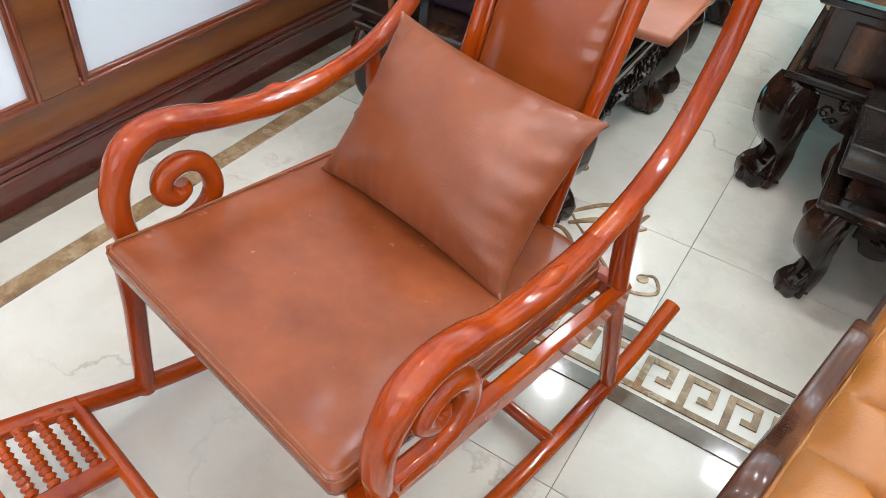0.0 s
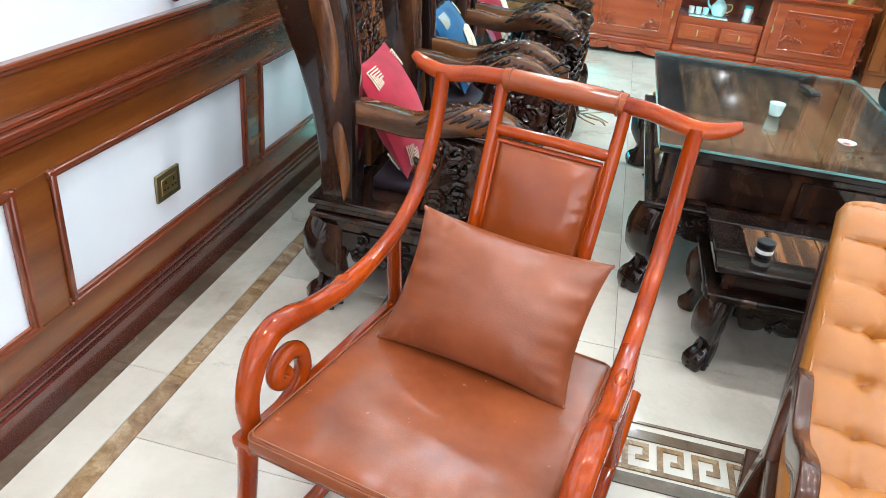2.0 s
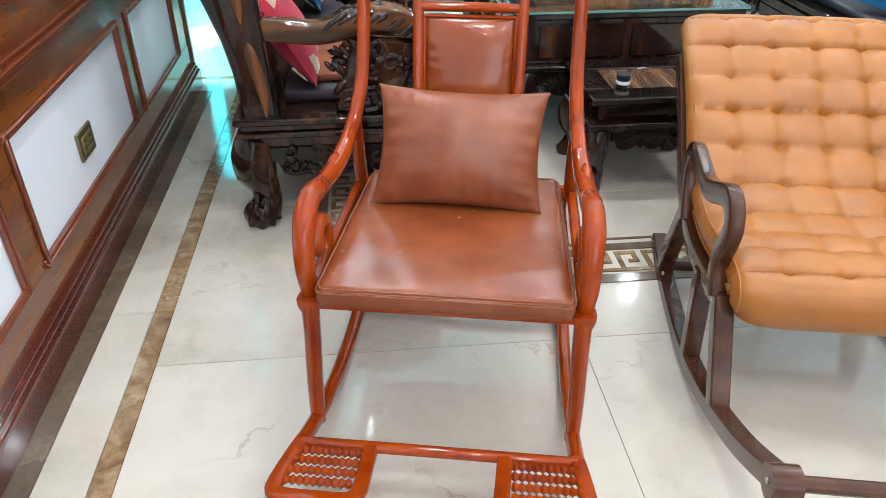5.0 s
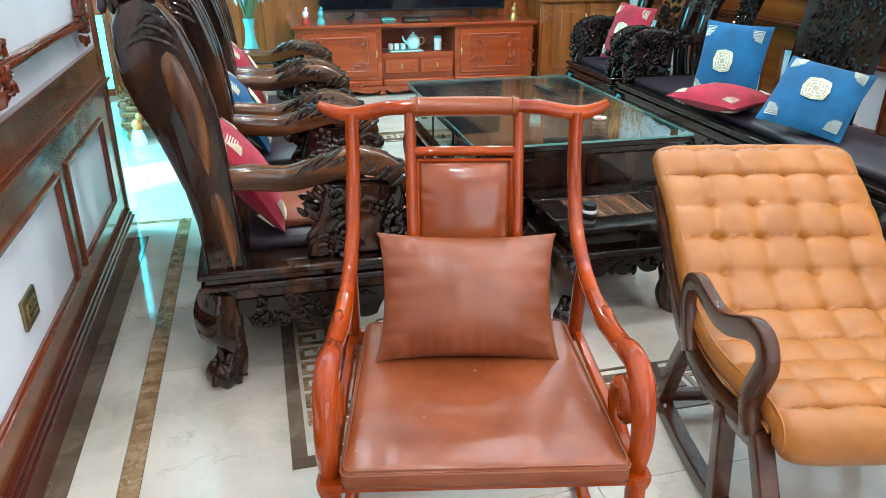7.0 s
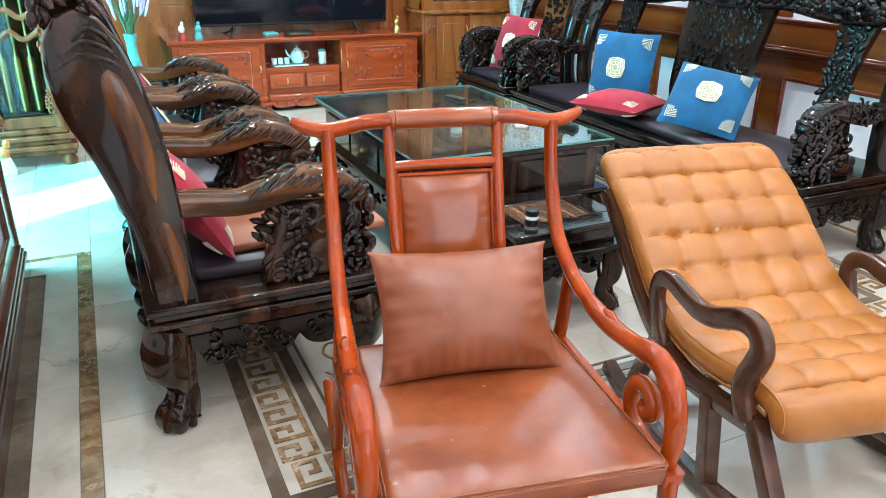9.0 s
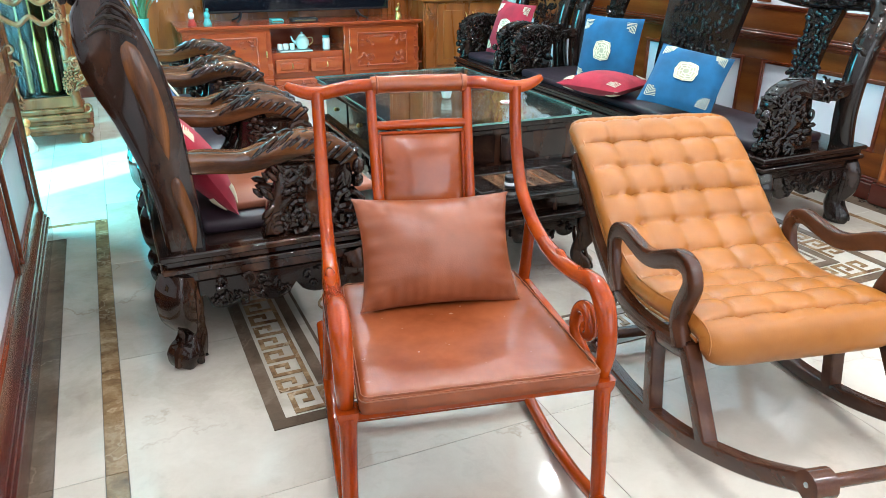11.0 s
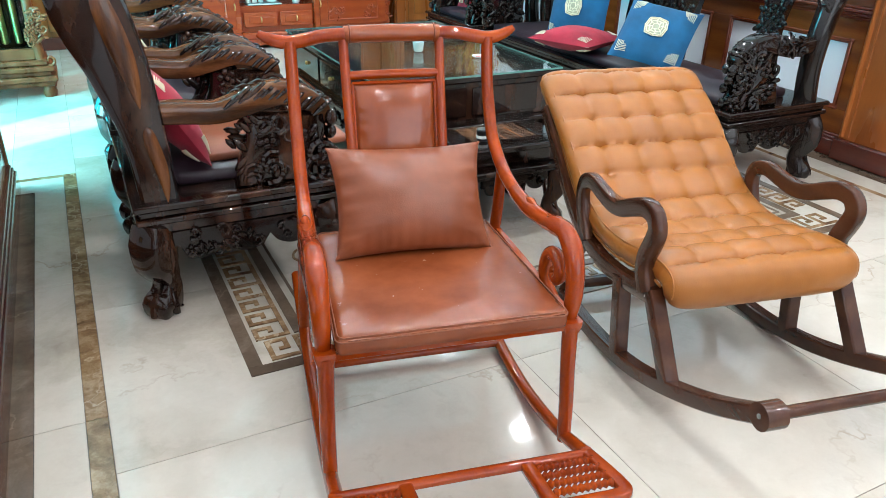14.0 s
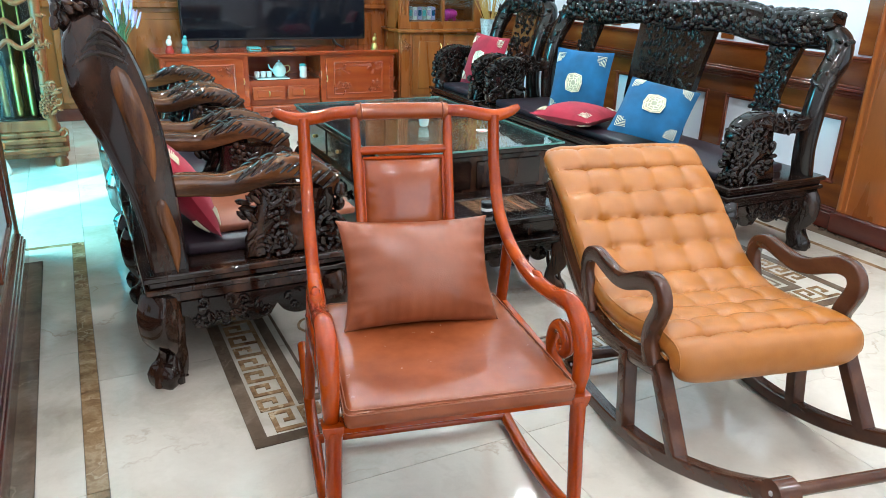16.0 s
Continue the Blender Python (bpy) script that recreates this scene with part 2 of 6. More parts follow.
CLOCK_WOOD = wood("pale_brown_clock_wood", [(0.25, (0.12, 0.026, 0.010)), (0.5, (0.22, 0.056, 0.020)), (0.8, (0.33, 0.10, 0.04))], (5, 5, 1.2), 0.26, 0.15, 0.6, 4.0, "X", 0.08, spec=0.25)
RECLINER_WOOD = wood("walnut_brown_wood", [(0.25, (0.028, 0.009, 0.004)), (0.5, (0.058, 0.019, 0.009)), (0.8, (0.105, 0.038, 0.017))], (7, 3, 7), 0.20, 0.25, 0.6, 3.0, "Z", 0.04, 0.15, spec=0.28)
TAN_LEATHER = leather("tan_brown_leather", (0.168, 0.036, 0.010), (0.272, 0.069, 0.022), 0.26, 300, 0.14)
PANEL_LEATHER = leather("glossy_russet_leather", (0.200, 0.036, 0.006), (0.285, 0.060, 0.011), 0.17, 300, 0.08, 0.25)
CUSHION_LEATHER = leather("soft_brown_leather", (0.170, 0.040, 0.012), (0.255, 0.067, 0.023), 0.35, 300, 0.26)
ORANGE_LEATHER = leather("orange_tan_leather", (0.285, 0.095, 0.012), (0.38, 0.133, 0.020), 0.36, 260, 0.34)
PURPLE_LEATHER = leather("dark_purple_leather", (0.020, 0.012, 0.018), (0.036, 0.022, 0.030), 0.36, 260, 0.25)
BROWN_VINYL = leather("brown_mat_leather", (0.26, 0.075, 0.035), (0.34, 0.11, 0.05), 0.42, 260, 0.25)
STITCH = plain("tan_thread", (0.24, 0.075, 0.03), 0.8)
STITCH_PALE = plain("pale_orange_thread", (0.62, 0.30, 0.08), 0.8)
RED_FABRIC = fabric("crimson_fabric", (0.33, 0.008, 0.028))
BLUE_FABRIC = fabric("royal_blue_fabric", (0.003, 0.082, 0.19))
CREAM_GROUND = fabric("cream_medallion_ground", (0.36, 0.35, 0.25))
CREAM_THREAD = fabric("cream_embroidery", (0.72, 0.66, 0.48))
WHITE_PAINT = plain("white_wall_paint", (0.74, 0.77, 0.82), 0.45, 0, 3.0, 0.05)
CEILING_PAINT = plain("white_ceiling_paint", (0.82, 0.82, 0.80), 0.7, 0, 3.0, 0.03)
CREAM_MARBLE = marble("cream_polished_marble", [(0.25, (0.38, 0.33, 0.265)), (0.5, (0.55, 0.495, 0.42)), (0.78, (0.66, 0.61, 0.535))], (0.24, 0.14, 0.08), 0.5, 0.05, 1.9, 1.1, 0.011)
BROWN_MARBLE = marble("mottled_brown_marble", [(0.3, (0.10, 0.052, 0.024)), (0.5, (0.25, 0.15, 0.075)), (0.72, (0.46, 0.33, 0.20))], (0.58, 0.46, 0.32), 0.8, 0.06, 9.0, 8.0, 0.05)
DARK_MARBLE = marble("dark_grey_brown_marble", [(0.3, (0.085, 0.058, 0.040)), (0.5, (0.13, 0.092, 0.064)), (0.72, (0.20, 0.15, 0.11))], (0.36, 0.28, 0.2), 0.4, 0.06, 6.0, 5.0, 0.03)
GROUT = plain("grey_joint", (0.22, 0.19, 0.16), 0.9)
TABLE_GLASS = glass("green_tinted_table_glass", (0.955, 0.985, 0.975))
CABINET_GLASS = glass("cabinet_glass", (0.85, 0.9, 0.9))
DOOR_GLASS = glass("cyan_tinted_door_glass", (0.30, 0.80, 0.86))
GLASS_EDGE = plain("green_glass_edge", (0.10, 0.24, 0.21), 0.1, 0, 20, 0.1, 0.5)
BRASS = plain("aged_brass", (0.62, 0.42, 0.15), 0.28, 1.0)
BRONZE_PLATE = plain("bronze_grey_plate", (0.20, 0.16, 0.08), 0.35, 0.8)
STEEL = plain("steel_screw", (0.55, 0.55, 0.55), 0.3, 1.0)
BLACK_PLASTIC = plain("black_plastic", (0.012, 0.012, 0.014), 0.3)
SCREEN = plain("dark_tv_screen", (0.006, 0.006, 0.009), 0.06, 0, 5, 0.1)
PALE_CERAMIC = plain("pale_aqua_porcelain", (0.58, 0.76, 0.72), 0.12, 0, 12, 0.1, 0.5)
WHITE_CERAMIC = plain("white_porcelain", (0.78, 0.78, 0.74), 0.12, 0, 12, 0.06, 0.5)
PINK_PLASTIC = plain("bright_pink_plastic", (0.72, 0.05, 0.36), 0.3)
PAPER = plain("white_paper_label", (0.8, 0.8, 0.78), 0.7)
TEAL = plain("teal_glaze", (0.10, 0.42, 0.42), 0.2)
GOLD_TWIG = plain("golden_dried_twigs", (0.55, 0.30, 0.07), 0.6)
RED_BERRY = plain("red_dried_berries", (0.42, 0.03, 0.02), 0.5)
LAVENDER = plain("lilac_flower_petals", (0.50, 0.40, 0.62), 0.7)
LEAF = plain("green_leaves", (0.05, 0.12, 0.05), 0.5)
SILVER_PATTERN = plain("silvery_patterned_porcelain", (0.50, 0.52, 0.52), 0.25, 0.3, 60, 0.35)
LAMP_GLOW = glow("lamp_diffuser", (1.0, 0.97, 0.93), 14.0)
DAY_GLOW = glow("daylight_outside", (0.50, 0.95, 0.98), 10.0)


# ---- mesh tools ----
class Shape:
    """Vertices and faces gathered before they become one mesh."""

    def __init__(self):
        self.v, self.f = [], []

    def add(self, verts, faces, m=None):
        k = len(self.v)
        self.v += [tuple(m @ Vector(p)) if m else tuple(p) for p in verts]
        self.f += [tuple(k + i for i in face) for face in faces]
        return self

    def box(self, c, s, bevel=0.003, m=None):
        """A box round c with sides s, its edges cut."""
        h = [x / 2 for x in s]
        b = min(bevel, min(h) * 0.45)
        verts, at = [], {}
        for sx in (-1, 1):
            for sy in (-1, 1):
                for sz in (-1, 1):
                    for axis in range(3):
                        p = [sx * (h[0] - b), sy * (h[1] - b), sz * (h[2] - b)]
                        p[axis] = (sx, sy, sz)[axis] * h[axis]
                        at[sx, sy, sz, axis] = len(verts)
                        verts.append([p[i] + c[i] for i in range(3)])
        faces = []

        def face(keys, out):
            idx = [at[k] for k in keys]
            a, bb, cc = (Vector(verts[i]) for i in idx[:3])
            if (bb - a).cross(cc - a).dot(Vector(out)) < 0:
                idx.reverse()
            faces.append(idx)

        for axis in range(3):
            o1, o2 = [a for a in range(3) if a != axis]
            for s0 in (-1, 1):
                keys = []
                for a, bb in ((-1, -1), (1, -1), (1, 1), (-1, 1)):
                    sg = [0, 0, 0]
                    sg[axis], sg[o1], sg[o2] = s0, a, bb
                    keys.append((*sg, axis))
                out = [0, 0, 0]
                out[axis] = s0
                face(keys, out)
            for a in (-1, 1):
                for bb in (-1, 1):
                    lo, hi = [0, 0, 0], [0, 0, 0]
                    lo[o1], lo[o2], lo[axis] = a, bb, -1
                    hi[o1], hi[o2], hi[axis] = a, bb, 1
                    out = [0, 0, 0]
                    out[o1], out[o2] = a, bb
                    face([(*lo, o1), (*lo, o2), (*hi, o2), (*hi, o1)], out)
        for sx in (-1, 1):
            for sy in (-1, 1):
                for sz in (-1, 1):
                    face([(sx, sy, sz, 0), (sx, sy, sz, 1), (sx, sy, sz, 2)], (sx, sy, sz))
        return self.add(verts, faces, m)

    def rings(self, rings, closed=True, caps=True):
        """Skin over rings of equal point counts."""
        n = len(rings[0])
        k = len(self.v)
        self.v += [tuple(p) for r in rings for p in r]
        for i in range(len(rings) - 1):
            for j in range(n if closed else n - 1):
                a, b = k + i * n + j, k + i * n + (j + 1) % n
                self.f.append((a, b, b + n, a + n))
        if caps and closed:
            self.f.append(tuple(k + j for j in reversed(range(n))))
            self.f.append(tuple(k + (len(rings) - 1) * n + j for j in range(n)))
        return self

    def tube(self, pts, r, seg=10, steps=4, section=None, up=(0, 0, 1), taper=False):
        """A rod along a smooth curve through pts; r: one radius or one for each point. section: (half width, half height) of a rounded bar instead."""
        P = [Vector(p) for p in pts]
        R = list(r) if isinstance(r, (list, tuple)) else [r] * len(P)
        line, rad = [], []
        for i in range(len(P) - 1):
            a, b, c, d = P[max(i - 1, 0)], P[i], P[i + 1], P[min(i + 2, len(P) - 1)]
            for s in range(steps):
                t = s / steps
                line.append(0.5 * ((2 * b) + (c - a) * t + (2 * a - 5 * b + 4 * c - d) * t * t + (3 * b - a - 3 * c + d) * t ** 3))
                rad.append(R[i] + (R[i + 1] - R[i]) * t)
        line.append(P[-1])
        rad.append(R[-1])
        rings, side = [], None
        for i, p in enumerate(line):
            way = (line[min(i + 1, len(line) - 1)] - line[max(i - 1, 0)]).normalized()
            if side is None:
                side = way.cross(Vector(up))
                if side.length < 1e-3:
                    side = way.cross(Vector((1, 0, 0)))
            side = (side - way * side.dot(way)).normalized()
            top = side.cross(way)
            ring = []
            for j in range(seg):
                a = 2 * math.pi * j / seg
                ca, sa = math.cos(a), math.sin(a)
                if section:
                    e = 0.35
                    ca = math.copysign(abs(ca) ** e, ca) * section[0] * rad[i]
                    sa = math.copysign(abs(sa) ** e, sa) * section[1] * rad[i]
                    ring.append(p + side * ca + top * sa)
                else:
                    ring.append(p + (side * ca + top * sa) * rad[i])
            rings.append(ring)
        if taper:
            for k, i in ((0.55, 0), (0.55, -1)):
                rings[i] = [line[i] + (q - line[i]) * k for q in rings[i]]
        return self.rings(rings)

    def ball(self, c, r, seg=8, ring=5, m=None):
        r = (r, r, r) if isinstance(r, (int, float)) else r
        verts = [(c[0], c[1], c[2] - r[2])]
        for i in range(1, ring):
            a = math.pi * (i / ring - 0.5)
            for j in range(seg):
                b = 2 * math.pi * j / seg
                verts.append((c[0] + r[0] * math.cos(a) * math.cos(b), c[1] + r[1] * math.cos(a) * math.sin(b), c[2] + r[2] * math.sin(a)))
        verts.append((c[0], c[1], c[2] + r[2]))
        faces = [(0, 1 + (j + 1) % seg, 1 + j) for j in range(seg)]
        for i in range(ring - 2):
            for j in range(seg):
                a, b = 1 + i * seg + j, 1 + i * seg + (j + 1) % seg
                faces.append((a, b, b + seg, a + seg))
        last = 1 + (ring - 2) * seg
        faces += [(last + j, last + (j + 1) % seg, len(verts) - 1) for j in range(seg)]
        return self.add(verts, faces, m)

    def lathe(self, profile, c=(0, 0, 0), seg=20, m=None):
        """Turned round z: (radius, height) pairs."""
        verts = [(c[0] + r * math.cos(2 * math.pi * j / seg), c[1] + r * math.sin(2 * math.pi * j / seg), c[2] + z) for r, z in profile for j in range(seg)]
        faces = []
        for i in range(len(profile) - 1):
            for j in range(seg):
                a, b = i * seg + j, i * seg + (j + 1) % seg
                faces.append((a, b, b + seg, a + seg))
        faces.append(tuple(reversed(range(seg))))
        faces.append(tuple((len(profile) - 1) * seg + j for j in range(seg)))
        return self.add(verts, faces, m)

    def prism(self, outline, depth, m=None, bevel=0.003):
        """A flat outline (x, z), counterclockwise seen from -y, given depth along y and cut edges."""
        n = len(outline)
        pts = [Vector((x, 0, z)) for x, z in outline]
        inner = []
        for i in range(n):
            a, b, c = pts[i - 1], pts[i], pts[(i + 1) % n]
            e1, e2 = (b - a).normalized(), (c - b).normalized()
            nrm = Vector((-(e1 + e2).z, 0, (e1 + e2).x))
            if nrm.length < 1e-6:
                nrm = Vector((-e1.z, 0, e1.x))
            inner.append(b + nrm.normalized() * bevel)
        y = depth / 2
        loops = [[p + Vector((0, -y, 0)) for p in inner], [p + Vector((0, -y + bevel, 0)) for p in pts], [p + Vector((0, y - bevel, 0)) for p in pts], [p + Vector((0, y, 0)) for p in inner]]
        s = Shape().rings(loops)
        return self.add(s.v, s.f, m)

    def sheet(self, f, nu, nv):
        """A surface f(u, v) over 0..1."""
        k = len(self.v)
        self.v += [tuple(f(i / nu, j / nv)) for i in range(nu + 1) for j in range(nv + 1)]
        for i in range(nu):
            for j in range(nv):
                a = k + i * (nv + 1) + j
                self.f.append((a, a + nv + 1, a + nv + 2, a + 1))
        return self


def mesh_of(name, shape, mat, sharp=38):
    me = bpy.data.meshes.new(name)
    me.from_pydata(shape.v, [], shape.f)
    me.materials.append(mat)
    bm = bmesh.new()
    bm.from_mesh(me)
    bmesh.ops.recalc_face_normals(bm, faces=bm.faces)
    bm.to_mesh(me)
    bm.free()
    me.polygons.foreach_set("use_smooth", [True] * len(me.polygons))
    me.set_sharp_from_angle(angle=radians(sharp))
    return me


def part(name, shape, mat, parent, label="", sharp=38, m=None):
    ob = new(name, mesh_of(name, shape, mat, sharp))
    ob.parent = parent
    if m:
        ob.matrix_basis = m
    return tagged(ob, label)


def thing(name, m, label, category, group="", kind=""):
    ob = new(name)
    ob.empty_display_size = 0.05
    ob.matrix_basis = m
    return tagged(ob, label, category, group, kind)


def solid(name, shape, mat, m, label, category="", group="", kind="", sharp=38):
    ob = new(name, mesh_of(name, shape, mat, sharp))
    ob.matrix_basis = m
    return tagged(ob, label, category, group, kind)


def carve(s, rnd, o, u, v, w, h, count, size, depth=0.6):
    """Carved relief over a patch that starts at o and spans w along u and h along v: leaves, scrolls and rosettes."""
    u, v = Vector(u).normalized(), Vector(v).normalized()
    n = u.cross(v)
    for i in range(count):
        a, b = rnd.random() * w, rnd.random() * h
        p = Vector(o) + u * a + v * b
        k = size * rnd.uniform(0.7, 1.3)
        turn = rnd.uniform(0, 6.28)
        du, dv = u * math.cos(turn) + v * math.sin(turn), v * math.cos(turn) - u * math.sin(turn)
        kind = rnd.random()
        basis = Matrix((du, dv, n)).transposed().to_4x4()
        basis.translation = p
        if kind < 0.55:
            s.ball((0, 0, 0), (k, k * 0.42, k * depth), 7, 4, basis)
            s.ball((k * 0.7, k * 0.5, 0), (k * 0.7, k * 0.3, k * depth * 0.8), 6, 4, basis)
        elif kind < 0.85:
            pts = []
            for q in range(9):
                ang, rr = q * 0.75, k * (1.15 - q * 0.11)
                pts.append(p + du * (rr * math.cos(ang)) + dv * (rr * math.sin(ang)) + n * (k * depth * 0.5))
            s.tube(pts, [k * 0.30 - 0.015 * k * q for q in range(9)], 6, 1)
        else:
            s.ball((0, 0, k * 0.2), (k * 0.35, k * 0.35, k * depth), 7, 4, basis)
            for q in range(5):
                ang = q * 1.2566
                s.ball((k * 0.6 * math.cos(ang), k * 0.6 * math.sin(ang), 0), (k * 0.4, k * 0.4, k * depth * 0.7), 6, 4, basis)


def cushion_shape(w, h, t, rnd, pinch=0.08, n=22, wrinkle=0.004):
    """A stuffed cushion in the x-z plane with pointed corners, gathered along its edges."""
    s = Shape()
    o = rnd.random() * 50
    for side in (-1, 1):
        def f(a, b, side=side):
            u, v = 2 * a - 1, 2 * b - 1
            x = w / 2 * u * (1 - pinch * (1 - v * v))
            z = h / 2 * v * (1 - pinch * (1 - u * u))
            fat = max(0.0, 1 - u * u) ** 0.56 * max(0.0, 1 - v * v) ** 0.56
            rim = min(1 - abs(u), 1 - abs(v))
            on = min(1, rim * 9)
            gather = wrinkle * on * math.exp(-rim * 4.5)
            ruck = gather * (noise.noise(Vector((o + x * 42, side, 1))) if 1 - abs(v) < 1 - abs(u) else noise.noise(Vector((o, z * 42, side))))
            ruck += 0.35 * wrinkle * on * noise.noise(Vector((o + x * 14 + z * 9, z * 16 - x * 8, side)))
            return (x, side * (t / 2 * fat) + ruck, z)
        s.sheet(f, n, n)
    return s


# ---- the room ----
ROOM_R, FAR, NEAR, HIGH = 3.95, 6.82, -3.0, 2.78

floor = thing("floor", pose(0, 0, 0), "polished cream marble tile floor with brown inlaid borders", "floor", kind="structure")
part("floor_bed", Shape().box((1.55, 1.9, -0.055), (5.3, 10.2, 0.1), 0.002), GROUT, floor)

ceiling = Shape().box((1.55, 1.9, 2.86), (5.3, 10.2, 0.12), 0.002)
for x0, x1, y0, y1 in ((-0.1, 0.45, NEAR, FAR), (3.5, ROOM_R, NEAR, FAR), (0.45, 3.5, NEAR, -2.2), (0.45, 3.5, 6.1, FAR)):
    ceiling.box(((x0 + x1) / 2, (y0 + y1) / 2, 2.79), (x1 - x0, y1 - y0, 0.03), 0.002)
solid("ceiling", ceiling, CEILING_PAINT, pose(0, 0, 0), "plain white plaster ceiling with a shallow tray", "ceiling", kind="structure")


def downlight(x, y):
    t = thing("downlight", pose(x, y, 2.786), "small round white recessed ceiling downlight, switched on", "ceiling light", "ceiling downlights")
    part("trim_ring", Shape().lathe([(0.046, -0.004), (0.058, -0.006), (0.062, 0.004), (0.046, 0.006)], seg=20), WHITE_CERAMIC, t)
    part("diffuser", Shape().lathe([(0.045, 0.002), (0.045, 0.008)], seg=20), LAMP_GLOW, t)
    return t


first = downlight(*DOWNLIGHTS[0])
for dx, dy in DOWNLIGHTS[1:]:
    copy_thing(first, pose(dx, dy, 2.786))


def wainscot(wall, y0, y1, panels, z=(0.215, 0.576, 0.66, 0.725, 0.815, 0.845)):
    """Panelling on a wall whose face is x = 0 and looks to +x, from y0 to y1; panels: white fields (from, to)."""
    L, c = y1 - y0, (y0 + y1) / 2
    pb, pt, r0, r1, b1, m1 = z
    sk = Shape().box((0.022, c, 0.045), (0.044, L, 0.09), 0.004).box((0.018, c, 0.097), (0.036, L, 0.016), 0.006).box((0.014, c, 0.111), (0.028, L, 0.014), 0.006)
    part("baseboard", sk, WALL_WOOD_DARK, wall, "dark red-brown skirting board")
    part("bottom_rail", Shape().box((0.005, c, (0.118 + pb) / 2), (0.010, L, pb - 0.118), 0.001), WALL_WOOD, wall)
    part("top_rail", Shape().box((0.005, c, (pt + r0) / 2), (0.010, L, r0 - pt), 0.001), WALL_WOOD, wall)
    edges = [y0] + [v for p in panels for v in p] + [y1]
    for a, b in zip(edges[::2], edges[1::2]):
        if b - a > 0.01:
            part("stile", Shape().box((0.0045, (a + b) / 2, (pb + pt) / 2), (0.009, b - a, pt - pb), 0.001), WALL_WOOD, wall)
    for a, b in panels:
        s = Shape()
        for w, d in ((0.014, 0.020), (0.024, 0.014)):
            k = 0.007 if w == 0.014 else 0.012
            s.box((d / 2, (a + b) / 2, pb - 0.004 + k), (d, b - a + 0.02, w), 0.004).box((d / 2, (a + b) / 2, pt + 0.004 - k), (d, b - a + 0.02, w), 0.004)
            s.box((d / 2, a - 0.004 + k, (pb + pt) / 2), (d * 0.98, w, pt - pb + 0.012), 0.004).box((d / 2, b + 0.004 - k, (pb + pt) / 2), (d * 0.98, w, pt - pb + 0.012), 0.004)
        part("panel_moulding", s, MOULD_WOOD, wall, "reddish moulding round a white panel")
    rail = Shape().box((0.011, c, r0 + 0.008), (0.022, L, 0.016), 0.005).box((0.015, c, r0 + 0.026), (0.030, L, 0.018), 0.006)
    rail.box((0.021, c, r0 + 0.044), (0.042, L, 0.016), 0.007).box((0.014, c, r1 - 0.006), (0.028, L, 0.012), 0.005)
    part("chair_rail", rail, MOULD_WOOD, wall, "stepped reddish-brown chair rail")
    part("upper_band", Shape().box((0.005, c, (r1 + b1) / 2), (0.010, L, b1 - r1), 0.001), WALL_WOOD, wall)
    part("upper_moulding", Shape().box((0.009, c, b1 + 0.006), (0.018, L, 0.012), 0.004).box((0.012, c, b1 + 0.019), (0.024, L, 0.014), 0.006), MOULD_WOOD, wall)


wall_west = thing("wall_west", pose(0, 0, 0), "white wall with brown wooden wainscot panelling", "wall", kind="structure")
WEST_END = 3.62
part("wall_core", Shape().box((-0.07, (NEAR + WEST_END) / 2, HIGH / 2), (0.14, WEST_END - NEAR, HIGH), 0.002), WHITE_PAINT, wall_west, "white painted wall")
wainscot(wall_west, NEAR, WEST_END - 0.012, [(-2.10, -1.19), (-1.08, -0.17), (-0.06, 0.50), (0.70, 1.611), (1.728, 2.662), (2.778, 3.418)])
part("end_jamb", Shape().box((-0.065, WEST_END + 0.008, HIGH / 2), (0.17, 0.03, HIGH), 0.004), WALL_WOOD, wall_west)

# carved frame fixed on the wall
rnd = random.Random(5)
fr = thing("wall_frame", pose(0, 0, 0), "carved reddish wooden frame fixed on the white wall", "picture frame")
FY0, FY1, FZ0, FZ1 = 2.32, 3.36, 0.955, 2.05
bar = Shape()
for a, b, c, d in ((FY0, FY1, FZ0, FZ0), (FY0, FY1, FZ1, FZ1)):
    bar.box((0.014, (a + b) / 2, c), (0.026, b - a, 0.034), 0.008)
    q = a + 0.03
    while q < b:
        bar.ball((0.026, q, c), (0.007, 0.010, 0.010), 6, 4)
        q += 0.024
for yy in (FY0, FY1):
    bar.box((0.0135, yy, (FZ0 + FZ1) / 2), (0.025, 0.034, FZ1 - FZ0), 0.008)
part("border", bar, MOULD_WOOD, fr)
for yy in (FY0, FY1):
    for zz in (FZ0, FZ1):
        s = Shape()
        carve(s, rnd, (0.022, yy - 0.06, zz - 0.065), (0, 1, 0), (0, 0, 1), 0.12, 0.14, 16, 0.024, 0.8)
        part("carved_corner", s, MOULD_WOOD, fr, "carved leaf corner")

# socket
so = thing("wall_socket", pose(0.0, 2.18, 0.357), "bronze double wall socket on a white panel", "socket")
part("plate", Shape().box((0.005, 0, 0), (0.010, 0.118, 0.086), 0.004), BRONZE_PLATE, so)
part("insert", Shape().box((0.011, 0, 0), (0.004, 0.078, 0.05), 0.002), BRASS, so, "brass coloured insert")
s = Shape()
for k in (-0.02, 0.02):
    for dy, dz, w, h in ((0, 0.012, 0.006, 0.010), (-0.008, -0.008, 0.009, 0.005), (0.008, -0.008, 0.009, 0.005)):
        s.box((0.0135, k + dy, dz), (0.002, w, h), 0.0005)
part("slots", s, BLACK_PLASTIC, so)

